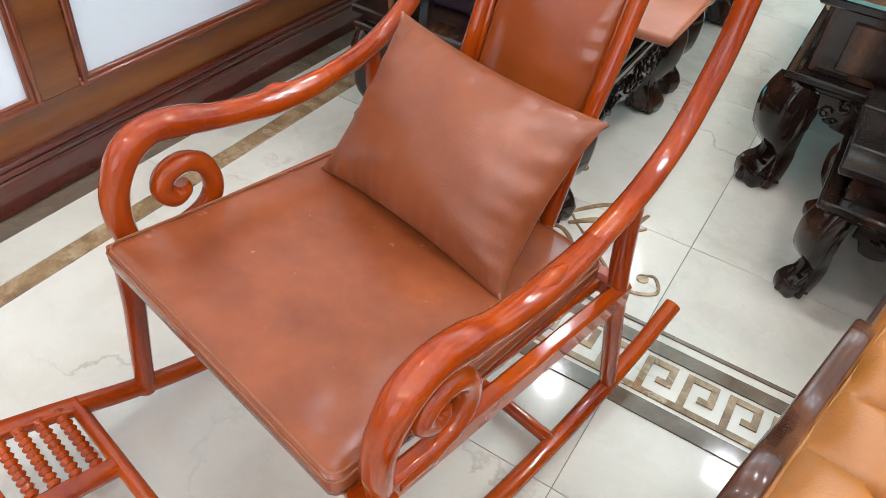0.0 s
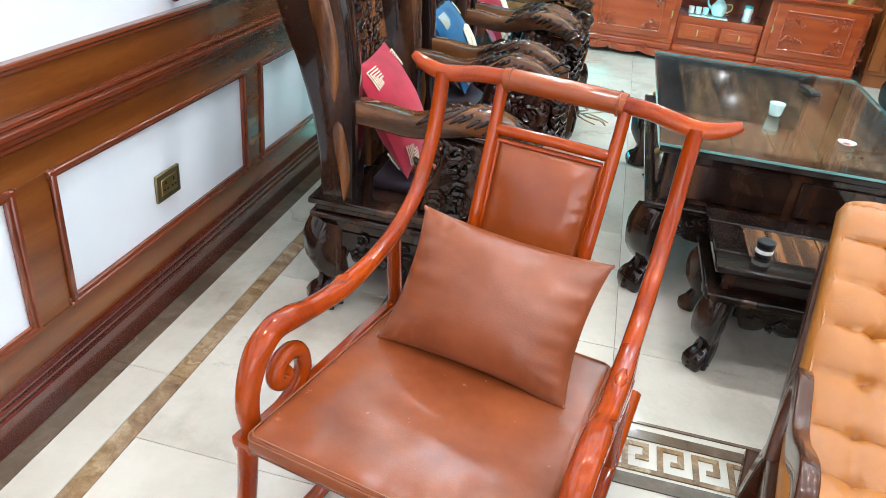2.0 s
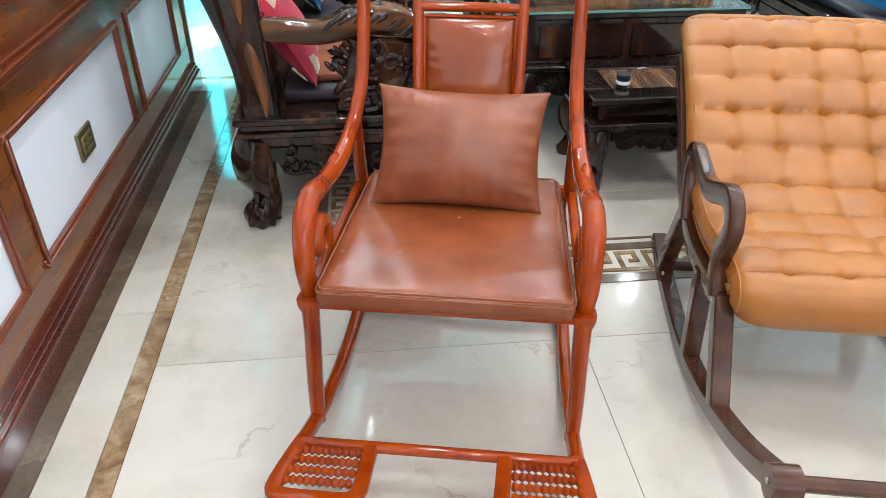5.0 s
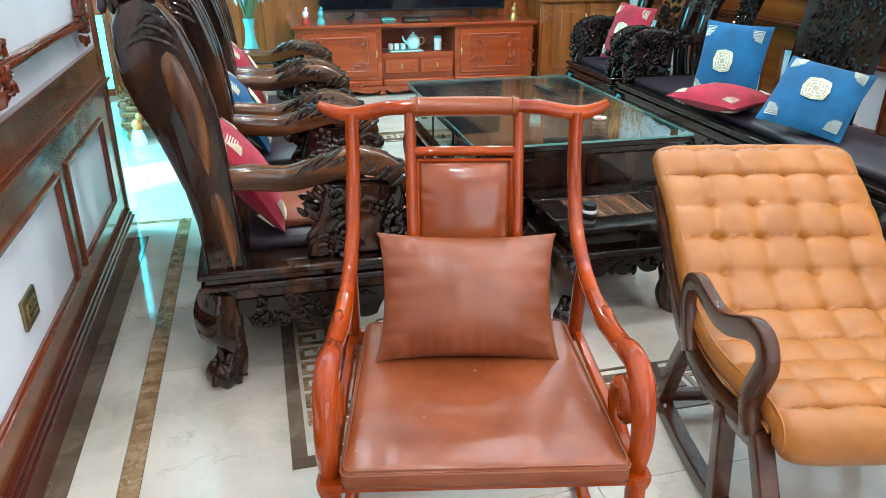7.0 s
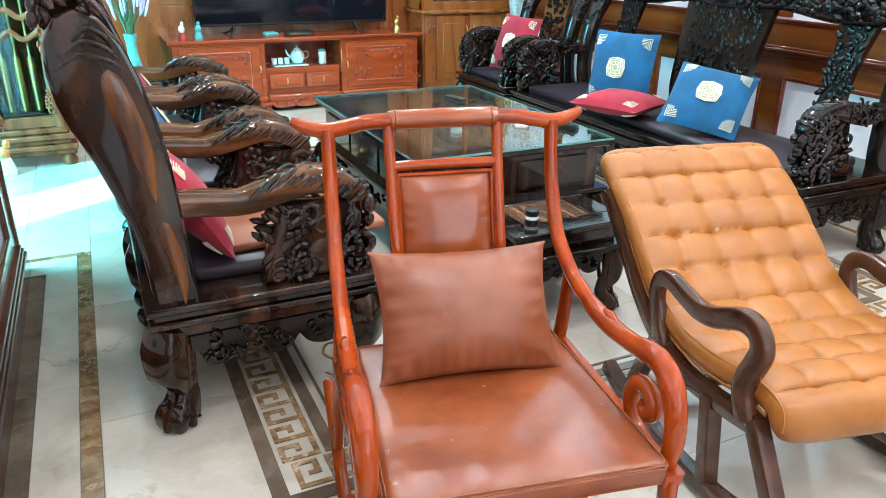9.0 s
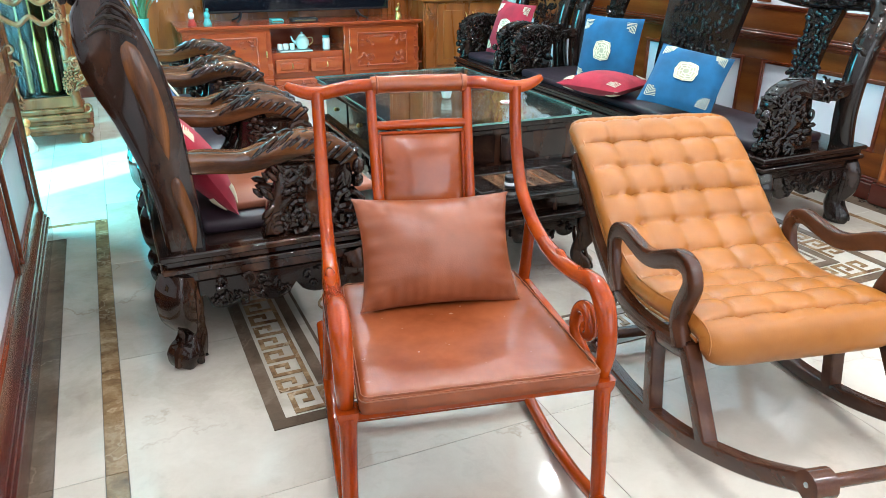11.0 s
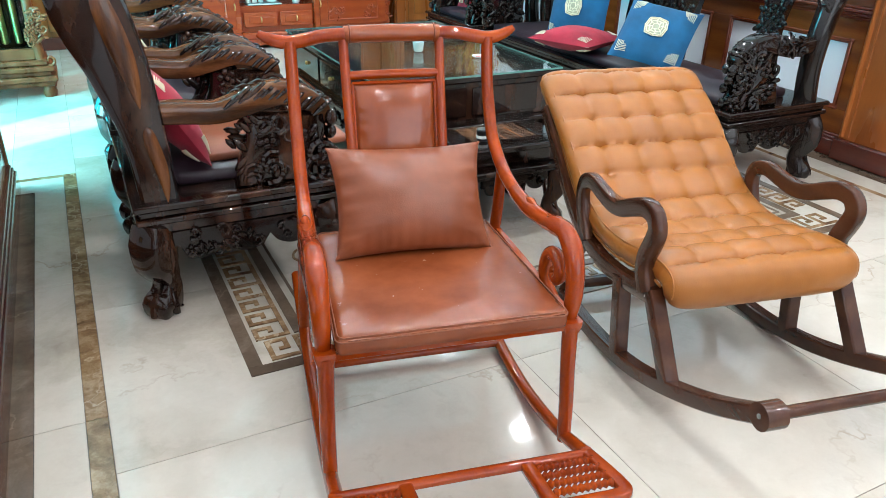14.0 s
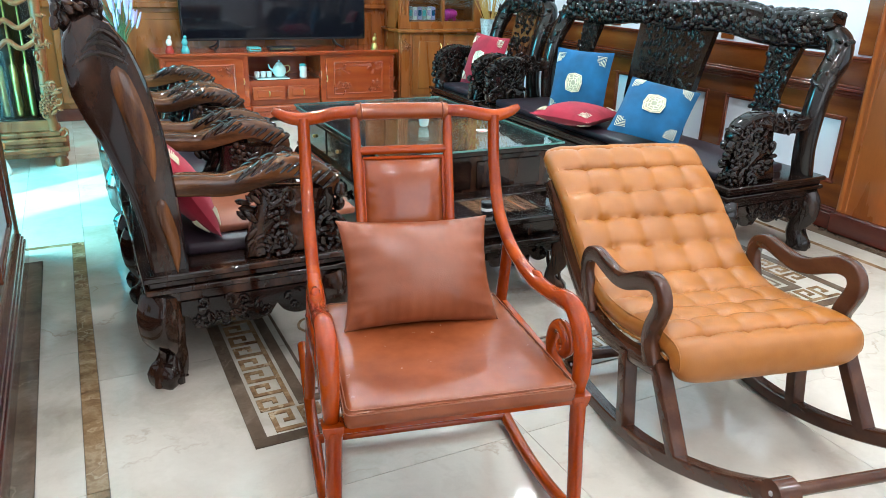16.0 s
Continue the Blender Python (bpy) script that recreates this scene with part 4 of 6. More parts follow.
# ---- tufted recliner ----
def recliner(m):
    t = thing("rocking_recliner", m, "orange tan buttoned leather rocking recliner with dark wood frame", "recliner")
    prof = [(-0.392, 0.284), (-0.428, 0.292), (-0.452, 0.325), (-0.455, 0.370), (-0.432, 0.408), (-0.38, 0.425), (-0.30, 0.420), (-0.20, 0.400), (-0.10, 0.388), (0.0, 0.398), (0.09, 0.436), (0.18, 0.505), (0.28, 0.585), (0.37, 0.642), (0.445, 0.687), (0.492, 0.704), (0.525, 0.694), (0.538, 0.664), (0.528, 0.634)]
    P = [Vector((0, a, b)) for a, b in prof]
    line = []
    for i in range(len(P) - 1):
        a, b, c, d = P[max(i - 1, 0)], P[i], P[i + 1], P[min(i + 2, len(P) - 1)]
        for k in range(14):
            q = k / 14
            line.append(0.5 * ((2 * b) + (c - a) * q + (2 * a - 5 * b + 4 * c - d) * q * q + (3 * b - a - 3 * c + d) * q ** 3))
    line.append(P[-1])
    dist = [0.0]
    for a, b in zip(line, line[1:]):
        dist.append(dist[-1] + (b - a).length)
    total, W, T = dist[-1], 0.288, 0.046
    rings = []
    for i, p in enumerate(line):
        way = (line[min(i + 1, len(line) - 1)] - line[max(i - 1, 0)]).normalized()
        nrm = Vector((0, -way.z, way.y))
        endf = min(1, dist[i] / 0.05 + 0.25, (total - dist[i]) / 0.04 + 0.25)
        near_top = max(0.0, 1 - (total - dist[i]) / 0.15)
        Wi = W + 0.010 * dist[i] / total - 0.028 * near_top ** 2.6 - 0.025 * max(0.0, 1 - dist[i] / 0.12) ** 2
        ring = []
        for j in range(74):
            over = j < 62
            q = -1 + 2 * j / 61 if over else 1 - 2 * (j - 61) / 13
            x = W * math.sin(q * math.pi / 2) if not over else W * (q * 0.86 + 0.14 * math.sin(q * math.pi / 2) ** 3)
            h = max(0.0, 1 - abs(x / W) ** 9) ** 0.5 * (1 if over else -1)
            out = T * h * endf - T
            if over:
                fu = abs(math.sin(math.pi * (x / W * 2.5 + 0.5)))
                st = (dist[i] / total - 0.17) / 0.75 * 9
                fv = abs(math.sin(math.pi * st)) if 0 < st < 9 else min(1.0, 2.4 * (-st if st <= 0 else st - 9))
                calm = max(0.0, min(1, (dist[i] / total) * 16, (1.0 - dist[i] / total) * 16))
                edge = min(1, (1 - abs(x / W)) * 6) * (0.18 + 0.82 * calm)
                past = max(0.0, min(1.0, 1.6 * (-st if st <= 0 else st - 9))) if not 0 < st < 9 else 0.0
                fu += (1 - fu) * past
                puff = 0.010 * math.sqrt(fu * fv) + 0.008 * fv ** 0.6 - 0.0025 * math.exp(-(fv / 0.09) ** 2) - 0.0015 * math.exp(-(fu / 0.06) ** 2) - 0.020 * math.exp(-(fu * fu + fv * fv) / 0.10)
                puff += 0.0020 * math.exp(-(fv / 0.5) ** 2) * math.sin(x * 260 + 9 * math.sin(dist[i] * 40))
                out += (puff - 0.018) * edge
            out += 0.0012 * noise.noise(Vector((x * 30, dist[i] * 30, h)))
            ring.append(Vector((x * Wi / W, 0, 0)) + p + nrm * out)
        rings.append(ring)
    cu = part("cushion_pad", Shape().rings(rings), ORANGE_LEATHER, t, "thick button-tufted orange tan leather pad", 80)
    for i in range(10):
        k = min(range(len(line)), key=lambda q: abs(dist[q] - total * (0.17 + 0.75 * i / 9)))
        p = line[k]
        way = (line[min(k + 1, len(line) - 1)] - line[max(k - 1, 0)]).normalized()
        nrm = Vector((0, -way.z, way.y))
        for c in range(4):
            x = (-0.6 + 0.4 * c) * W
            b = Shape().ball((0, 0, 0), (0.0065, 0.0065, 0.003), 10, 5, Matrix.Translation(p + Vector((x, 0, 0)) - nrm * 0.0375))
            part("button", b, ORANGE_LEATHER, cu, "leather covered button")
    for sx in (-1, 1):
        for off in (-0.022, -0.074):
            pts = []
            for k in range(30, len(line) - 32, 5):
                way = (line[k + 1] - line[k - 1]).normalized()
                pts.append(line[k] + Vector((sx * (W - (0.012 if off > -0.03 else 0.004)), 0, 0)) + Vector((0, -way.z, way.y)) * off)
            part("piping", Shape().tube(pts, 0.0036, 6, 1), ORANGE_LEATHER, cu, "piped edge of the pad")
        X = lambda pts: [(sx * 0.287, y, z) for y, z in pts]
        part("seat_rail", Shape().tube(X([(0.43, 0.585), (0.30, 0.475), (0.18, 0.370), (0.06, 0.300), (-0.08, 0.272), (-0.20, 0.280), (-0.31, 0.300), (-0.385, 0.318)]), 1.0, 12, 5, (0.016, 0.026)), RECLINER_WOOD, t)
        arm = [(0.015, 0.292), (0.050, 0.350), (0.074, 0.415), (0.064, 0.463), (0.018, 0.484), (-0.045, 0.476), (-0.115, 0.468), (-0.178, 0.480), (-0.238, 0.508), (-0.290, 0.528), (-0.334, 0.523), (-0.354, 0.490), (-0.342, 0.447), (-0.324, 0.403), (-0.326, 0.360), (-0.352, 0.314)]
        part("armrest", Shape().tube([(sx * 0.297, y, z) for y, z in arm], [1.0, 0.95, 0.9, 0.9, 0.9, 0.92, 0.95, 0.97, 1, 1, 1, 1, 1, 1, 1.05, 1.1], 16, 5, (0.026, 0.0165), (1, 0, 0)), RECLINER_WOOD, t, "curved flat-sided wooden armrest", 50)
        part("front_leg", Shape().tube(X([(-0.365, 0.325), (-0.435, 0.225), (-0.510, 0.118)]), 1.0, 12, 3, (0.022, 0.021)), RECLINER_WOOD, t)
        part("middle_leg", Shape().tube(X([(-0.205, 0.285), (-0.225, 0.16), (-0.245, 0.035)]), 1.0, 12, 3, (0.022, 0.022)), RECLINER_WOOD, t)
        part("rear_leg", Shape().tube(X([(0.045, 0.305), (0.11, 0.18), (0.165, 0.045)]), 1.0, 12, 3, (0.022, 0.020)), RECLINER_WOOD, t)
        run = [(0.31, 0.052), (0.22, 0.032), (0.10, 0.022), (-0.03, 0.021), (-0.16, 0.029), (-0.30, 0.052), (-0.44, 0.094), (-0.58, 0.152), (-0.70, 0.212), (-0.82, 0.285)]
        part("rocker", Shape().tube(X(run), 1.0, 12, 4, (0.022, 0.021)), RECLINER_WOOD, t, "curved dark wood rocker")
        hub = Shape().tube([(sx * 0.262, -0.845, 0.300), (sx * 0.285, -0.845, 0.300), (sx * 0.311, -0.845, 0.300)], 0.031, 18, 1)
        hb = part("foot_bar_block", hub, RECLINER_WOOD, t, "rounded end block of the foot bar")
        part("screw", Shape().ball((sx * 0.312, -0.845, 0.302), (0.003, 0.006, 0.006), 10, 5), STEEL, hb, "steel screw")
        for y, z in ((-0.362, 0.310), (0.055, 0.300), (0.10, 0.060)):
            part("bolt", Shape().ball((sx * 0.305, y, z), (0.004, 0.006, 0.006), 10, 5), STEEL, t, "small steel bolt")
    part("foot_bar", Shape().tube([(-0.265, -0.845, 0.300), (0, -0.845, 0.300), (0.265, -0.845, 0.300)], 0.0145, 12, 2), RECLINER_WOOD, t)
    part("rear_stretcher", Shape().tube([(-0.28, 0.16, 0.055), (0, 0.16, 0.055), (0.28, 0.16, 0.055)], 1.0, 12, 2, (0.012, 0.018)), RECLINER_WOOD, t)
    for y, z in ((-0.34, 0.300), (0.02, 0.285), (0.40, 0.555)):
        part("cross_slat", Shape().box((0, y, z), (0.56, 0.04, 0.018), 0.004), RECLINER_WOOD, t)
    return t


recliner(pose(1.952, 1.590, 0, 0, 0, -12.0))


# ---- carved seats ----
def cabriole(s, x, y, ox, oy, top, k=1.0):
    """A carved curved leg with a ball foot; ox, oy: outward signs."""
    path = [(x, y, top), (x + ox * 0.012, y + oy * 0.012, top * 0.82), (x + ox * 0.010, y + oy * 0.010, top * 0.60), (x - ox * 0.012, y - oy * 0.012, top * 0.36), (x - ox * 0.004, y - oy * 0.004, top * 0.20), (x + ox * 0.012, y + oy * 0.012, top * 0.10), (x + ox * 0.010, y + oy * 0.010, 0.0)]
    s.tube(path, [0.050 * k, 0.058 * k, 0.054 * k, 0.034 * k, 0.042 * k, 0.052 * k, 0.036 * k], 12, 4, (1.0, 1.0))
    for a in range(4):
        ang = a * 1.57 + 0.78
        s.tube([(x + 0.045 * k * math.cos(ang), y + 0.045 * k * math.sin(ang), top * 0.88), (x + 0.052 * k * math.cos(ang), y + 0.052 * k * math.sin(ang), top * 0.66), (x + 0.028 * k * math.cos(ang), y + 0.028 * k * math.sin(ang), top * 0.36), (x + ox * 0.010 + 0.044 * k * math.cos(ang), y + oy * 0.010 + 0.044 * k * math.sin(ang), top * 0.12), (x + ox * 0.012 + 0.05 * k * math.cos(ang), y + oy * 0.012 + 0.05 * k * math.sin(ang), 0.008)], [0.010 * k, 0.013 * k, 0.010 * k, 0.014 * k, 0.010 * k], 6, 3)


def apron_outline(w, h):
    """A hanging apron with a scalloped lower edge, in x-z, top at 0."""
    pts = [(0, 0)]
    n = 24
    for i in range(n + 1):
        u = i / n
        dip = h * (0.55 + 0.45 * abs(math.sin(3 * math.pi * u)) ** 0.6) if 0.06 < u < 0.94 else h * 0.5
        pts.append((w * u, -dip))
    pts.append((w, 0))
    return pts


def carved_seat(name, m, L, wood_mat, seed, label, category, group, lens=False):
    """A heavy carved seat that faces +x and is L long along y; the back is at x = 0."""
    r = random.Random(seed)
    t = thing(name, m, label, category, group)
    D, top = 0.63, 0.385
    for name_, dz, grow, high, soft_edge in (("seat_frame", 0.011, 0.02, 0.022, 0.008), ("seat_groove", 0.033, -0.01, 0.024, 0.006), ("seat_moulding", 0.055, 0.012, 0.020, 0.008), ("seat_base", 0.082, -0.02, 0.036, 0.004)):
        part(name_, Shape().box((D / 2, L / 2, top - dz), (D + grow, L + grow, high), soft_edge), wood_mat, t)
    for x, y, ox, oy in ((0.045, 0.045, -1, -1), (D - 0.045, 0.045, 1, -1), (0.045, L - 0.045, -1, 1), (D - 0.045, L - 0.045, 1, 1)):
        s = Shape()
        cabriole(s, x, y, ox, oy, 0.30)
        part("leg", s, EBONY if lens else wood_mat, t, "carved bowed leg with a ball foot", 50)
    for y, sg in ((0.02, 1), (L - 0.02, -1)):
        s = Shape().prism(apron_outline(D - 0.18, 0.105), 0.022, Matrix.Translation((0.09, y, 0.285)))
        carve(s, r, (0.14, y - 0.012 * sg, 0.20) if sg > 0 else (D - 0.14, y + 0.012, 0.20), (sg, 0, 0), (0, 0, 1), D - 0.28, 0.075, 26, 0.017)
        part("side_apron", s, EBONY_BLACK, t, "pierced carved apron")
    for x, sg in ((D - 0.02, 1), (0.02, -1)):
        s = Shape().prism(apron_outline(L - 0.18, 0.10), 0.022, Matrix.Translation((x, 0.09 if sg > 0 else L - 0.09, 0.285)) @ pose(0, 0, 0, 0, 0, 90 * sg))
        carve(s, r, (x + 0.012 * sg, 0.14 if sg > 0 else L - 0.14, 0.20), (0, sg, 0), (0, 0, 1), L - 0.28, 0.075, int(36 * L), 0.017)
        part("front_apron" if sg > 0 else "back_apron", s, EBONY_BLACK, t, "pierced carved apron")
    if not lens:
        for y in (0.058, L - 0.058):
            po = part("back_post", Shape().tube([(0.085, y, 0.375), (0.105, y, 0.52), (0.095, y, 0.68), (0.055, y, 0.84), (0.005, y, 0.93), (-0.02, y + (0.03 if y < 0.1 else -0.03), 1.005), (-0.03, y + (0.12 if y < 0.1 else -0.12), 1.045)], [0.052, 0.050, 0.052, 0.056, 0.060, 0.060, 0.054], 14, 4), wood_mat, t, "thick rounded back post bending into the crest", 60)
            s = Shape()
            for q in range(16):
                k = r.uniform(0.014, 0.026)
                z = r.uniform(0.80, 1.05)
                ang = r.uniform(-1.2, 1.8)
                s.ball((0, 0, 0), (k * 0.5, k, k * 0.6), 7, 5, Matrix.Translation((0.07 - (z - 0.8) * 0.38 + 0.05 * math.cos(ang), y + 0.055 * math.sin(ang), z)) @ pose(0, 0, 0, r.uniform(0, 180), 0, math.degrees(ang)))
            tagged(part("post_carving", s, wood_mat, po, "carved leaves on the post"), kind="stuff")
        n = 9 if L < 1 else 18
        crest, pts = Shape(), []
        for i in range(n + 1):
            u = i / n
            pts.append((-0.03 - 0.02 * math.sin(math.pi * u), 0.12 + (L - 0.24) * u, 1.035 + 0.030 * math.sin(math.pi * u) + 0.012 * math.cos(6 * math.pi * u)))
        crest.tube(pts, 1.0, 14, 3, (0.052, 0.088), (0, 0, 1))
        for q in range(int(380 * L)):
            i = r.randrange(n)
            p = Vector(pts[i]).lerp(Vector(pts[i + 1]), r.random())
            ang = r.uniform(-0.9, 2.6)
            d = Vector((math.cos(ang), 0, math.sin(ang)))
            k = r.uniform(0.018, 0.040)
            crest.ball((0, 0, 0), (k * 0.7, k, k * 0.62), 8, 5, Matrix.Translation(p + Vector((d.x * 0.050, 0, d.z * 0.080))) @ pose(0, 0, 0, r.uniform(0, 180), math.degrees(-ang), r.uniform(-40, 40)))
        part("crest", crest, wood_mat, t, "carved crest rail with flowers and leaves", 50)
    else:
        out = [(0.130, 0.385), (0.124, 0.52), (0.116, 0.65), (0.108, 0.74), (0.096, 0.83), (0.080, 0.91), (0.060, 0.98), (0.034, 1.05), (-0.006, 1.105), (-0.058, 1.13), (-0.105, 1.112), (-0.128, 1.06), (-0.132, 0.99), (-0.122, 0.92), (-0.098, 0.85), (-0.066, 0.78), (-0.038, 0.70), (-0.012, 0.62), (0.008, 0.52), (0.018, 0.385)]
        for y0, y1 in ((0.012, 0.105), (L - 0.105, L - 0.012)):
            n = len(out)
            c = [Vector((a, 0, b)) for a, b in out]
            rings = []
            for w, k in ((0.0, 0.80), (0.10, 0.93), (0.28, 1.0), (0.72, 1.0), (0.90, 0.93), (1.0, 0.80)):
                ring = []
                for p in c:
                    mid = 0.072 if p.z < 0.7 else 0.072 - (p.z - 0.7) * 0.24
                    ring.append((mid + (p.x - mid) * k, y0 + (y1 - y0) * w, p.z))
                rings.append(ring)
            po = part("back_post", Shape().rings(rings), wood_mat, t, "broad curving back post", 50)
            if lens and y0 < 0.05:
                for cx, cz, hh, ww, lean in ((0.030, 0.835, 0.165, 0.036, -0.17), (0.084, 0.500, 0.120, 0.024, -0.08)):
                    def drop_shape(a, b, cx=cx, cz=cz, hh=hh, ww=ww, lean=lean):
                        u, v = 2 * a - 1, b
                        half = ww * 1.9 * v ** 0.8 * (1 - v) ** 0.42
                        z = 2 * hh * (v - 0.5)
                        return (cx + u * half + lean * z + 0.006 * math.sin(5 * v), y0 - 0.0005 - 0.010 * max(0.0, 1 - u * u) ** 0.5 * math.sin(math.pi * v) ** 0.5, cz + z)
                    part("sapwood_patch", Shape().sheet(drop_shape, 14, 24), SAPWOOD, po, "orange-brown figured sapwood", 80)
            s = Shape()
            for k in range(3):
                s.tube([(-0.110 + 0.02 * k, y0 + 0.004, 1.00 + 0.030 * k), (-0.06 + 0.012 * k, y0 - 0.004, 1.035 + 0.028 * k), (0.0, y0 - 0.004, 1.02 + 0.026 * k), (0.03 - 0.008 * k, y0 + 0.006, 0.995 + 0.022 * k)], [0.003, 0.008, 0.008, 0.003], 7, 3)
            for k in range(26):
                q = r.uniform(0.012, 0.024)
                s.ball((0, 0, 0), (q * 0.55, q, q * 0.6), 7, 5, Matrix.Translation((r.uniform(-0.14, -0.03), y0 + r.uniform(-0.008, 0.09), r.uniform(1.09, 1.17))) @ pose(0, 0, 0, r.uniform(0, 180), r.uniform(-40, 40), r.uniform(0, 180)))
            tagged(part("post_carving", s, wood_mat, po, "carved leaves at the post's head"), kind="stuff")
        # crest
        n = 9 if L < 1 else 18
        crest = Shape()
        pts, rad = [], []
        for i in range(n + 1):
            u = i / n
            pts.append((-0.075 - 0.03 * math.sin(math.pi * u), 0.05 + (L - 0.1) * u, 1.16 + 0.10 * math.sin(math.pi * u) ** 2 - 0.04 * math.cos(2 * math.pi * u) ** 2))
            rad.append(0.058)
        crest.tube(pts, rad, 12, 3)
        for q in range(int(70 * L)):
            i = r.randrange(n)
            p = Vector(pts[i]).lerp(Vector(pts[i + 1]), r.random())
            ang = r.uniform(-0.9, 2.6)
            d = Vector((math.cos(ang), 0, math.sin(ang)))
            mt = Matrix.Translation(p + d * 0.052) @ pose(0, 0, 0, r.uniform(0, 180), math.degrees(-ang), r.uniform(-40, 40))
            k = r.uniform(0.016, 0.030)
            crest.ball((0, 0, 0), (k * 0.6, k, k * 0.55), 7, 5, mt)
        part("crest", crest, wood_mat, t, "carved crest rail with flowers and leaves", 50)
    # back boards
    slots = [(0.5, 0.30)] if L < 1 else [(0.5, 0.62), (0.16, 0.20), (0.84, 0.20), ]
    for u, w in slots:
        yc = L * u
        wide = w > 0.25
        outl = []
        for i in range(11):
            q = i / 10
            half = w / 2 * (0.78 + 0.22 * math.cos(2 * math.pi * q)) if not wide else w / 2 * (0.80 + 0.20 * q)
            outl.append((half, 0.40 + (0.74 if lens else 0.63) * q))
        ring0 = [(yc - a, z) for a, z in outl] + [(yc + a, z) for a, z in reversed(outl)]
        lx = lambda z: 0.075 - max(0, z - 0.55) * 0.24
        rings = [[(lx(z) + dx, y, z) for y, z in ring0] for dx in (-0.018, 0.018)]
        s = Shape().rings(rings)
        part("back_board", s, EBONY_STREAK if (wide and L < 1) else wood_mat, t, "sloping back board")
        s = Shape()
        for q in range(int(360 * w) + 20):
            z = r.uniform(0.55, 1.02)
            y = yc + r.uniform(-0.40, 0.40) * w
            k = r.uniform(0.012, 0.026)
            s.ball((0, 0, 0), (k * 0.45, k, k * 0.55), 7, 4, Matrix.Translation((lx(z) + 0.020, y, z)) @ pose(0, 0, 0, r.uniform(0, 180), 0, 0))
        tagged(part("back_relief", s, wood_mat, t, "carved relief of flowers"), kind="stuff")
    # arms
    for y, sg in ((0.062, -1), (L - 0.062, 1)):
        arm = Shape()
        path = [(0.06, y, 0.648), (0.17, y, 0.640), (0.27, y, 0.630), (0.36, y, 0.650), (0.45, y, 0.672), (0.52, y, 0.660), (0.575, y, 0.628), (0.600, y, 0.598), (0.580, y, 0.578)]
        arm.tube(path, [1.0, 1.0, 0.98, 1.12, 1.18, 1.12, 0.98, 0.8, 0.6], 14, 4, (0.036, 0.033))
        a_ob = part("armrest", arm, ARM_STREAK if lens else wood_mat, t, "armrest carved as a scaly beast's back", 50)
        if not lens:
            cv = Shape()
            for face in (-1, 1):
                carve(cv, r, (0.20, y - 0.036, 0.61) if face < 0 else (0.58, y + 0.036, 0.61), (-face, 0, 0), (0, 0, 1), 0.38, 0.07, 24, 0.024, 0.5)
            tagged(part("arm_carving", cv, wood_mat, a_ob, "carved clouds on the armrest"), kind="stuff")
        sc = Shape()
        for i in range(13):
            u = i / 12
            x = 0.30 + 0.27 * u
            z = 0.664 + 0.040 * math.sin(math.pi * (0.12 + u * 0.86)) - 0.035 * u * u
            for k in (-1, 1):
                lo = z - 0.034 + 0.006 * (i % 2)
                sc.tube([(x - 0.012, y + k * 0.040, lo), (x + 0.018, y + k * 0.036, lo + 0.022), (x + 0.045, y + k * 0.022, lo + 0.036), (x + 0.056, y + k * 0.006, lo + 0.037)], [0.0035, 0.0085, 0.009, 0.004], 7, 3)
        for k in range(3):
            a0 = k * 2.1
            sc.tube([(0.585 + 0.024 * math.cos(a0 + q * 0.7), y + (k - 1) * 0.022, 0.612 + 0.024 * math.sin(a0 + q * 0.7)) for q in range(7)], 0.008, 6, 2)
        tagged(part("scalework", sc, wood_mat, a_ob, "rows of carved scales"), kind="stuff")
        su = Shape().prism([(0.0, 0.0), (0.31, 0.0), (0.30, 0.06), (0.275, 0.10), (0.30, 0.15), (0.295, 0.215), (0.06, 0.235), (0.045, 0.15), (0.02, 0.09)], 0.062, Matrix.Translation((0.305, y, 0.386)), 0.012)
        for face in (-1, 1):
            o = (0.32, y - 0.030, 0.40) if face < 0 else (0.60, y + 0.030, 0.40)
            carve(su, r, o, (-face, 0, 0), (0, 0, 1), 0.27, 0.20, 24, 0.034, 0.42)
        for q in range(10):
            su.ball((0.612 + r.uniform(-0.015, 0.02), y + r.uniform(-0.03, 0.03), 0.40 + 0.19 * r.random()), (0.022, 0.02, 0.024), 7, 5)
        part("arm_support", su, EBONY if lens else wood_mat, t, "openwork carved beast under the armrest", 50)
    # leather pad
    pad = Shape().box((0.36, L / 2, top + 0.020), (0.44, L - 0.25, 0.044), 0.016)
    part("seat_pad", pad, PURPLE_LEATHER, t, "dark purple leather seat pad", 60)
    return t


A1 = carved_seat("carved_armchair", pose(0.44, 2.228, 0), 0.735, EBONY, 11, "massive carved dark ebony armchair with dark leather seat", "armchair", "carved armchairs along the wall", True)
copy_thing(A1, pose(0.44, 3.05, 0))
copy_thing(A1, pose(0.44, 3.84, 0))
carved_seat("carved_sofa", pose(3.53, 4.60, 0, 0, 0, 180), 2.30, EBONY_BLACK, 12, "long carved black wooden sofa with dark leather seat", "sofa", "")
carved_seat("carved_armchair", pose(3.53, 5.42, 0, 0, 0, 180), 0.735, EBONY_BLACK, 13, "carved near-black armchair with dark leather seat beside the long sofa", "armchair", "")


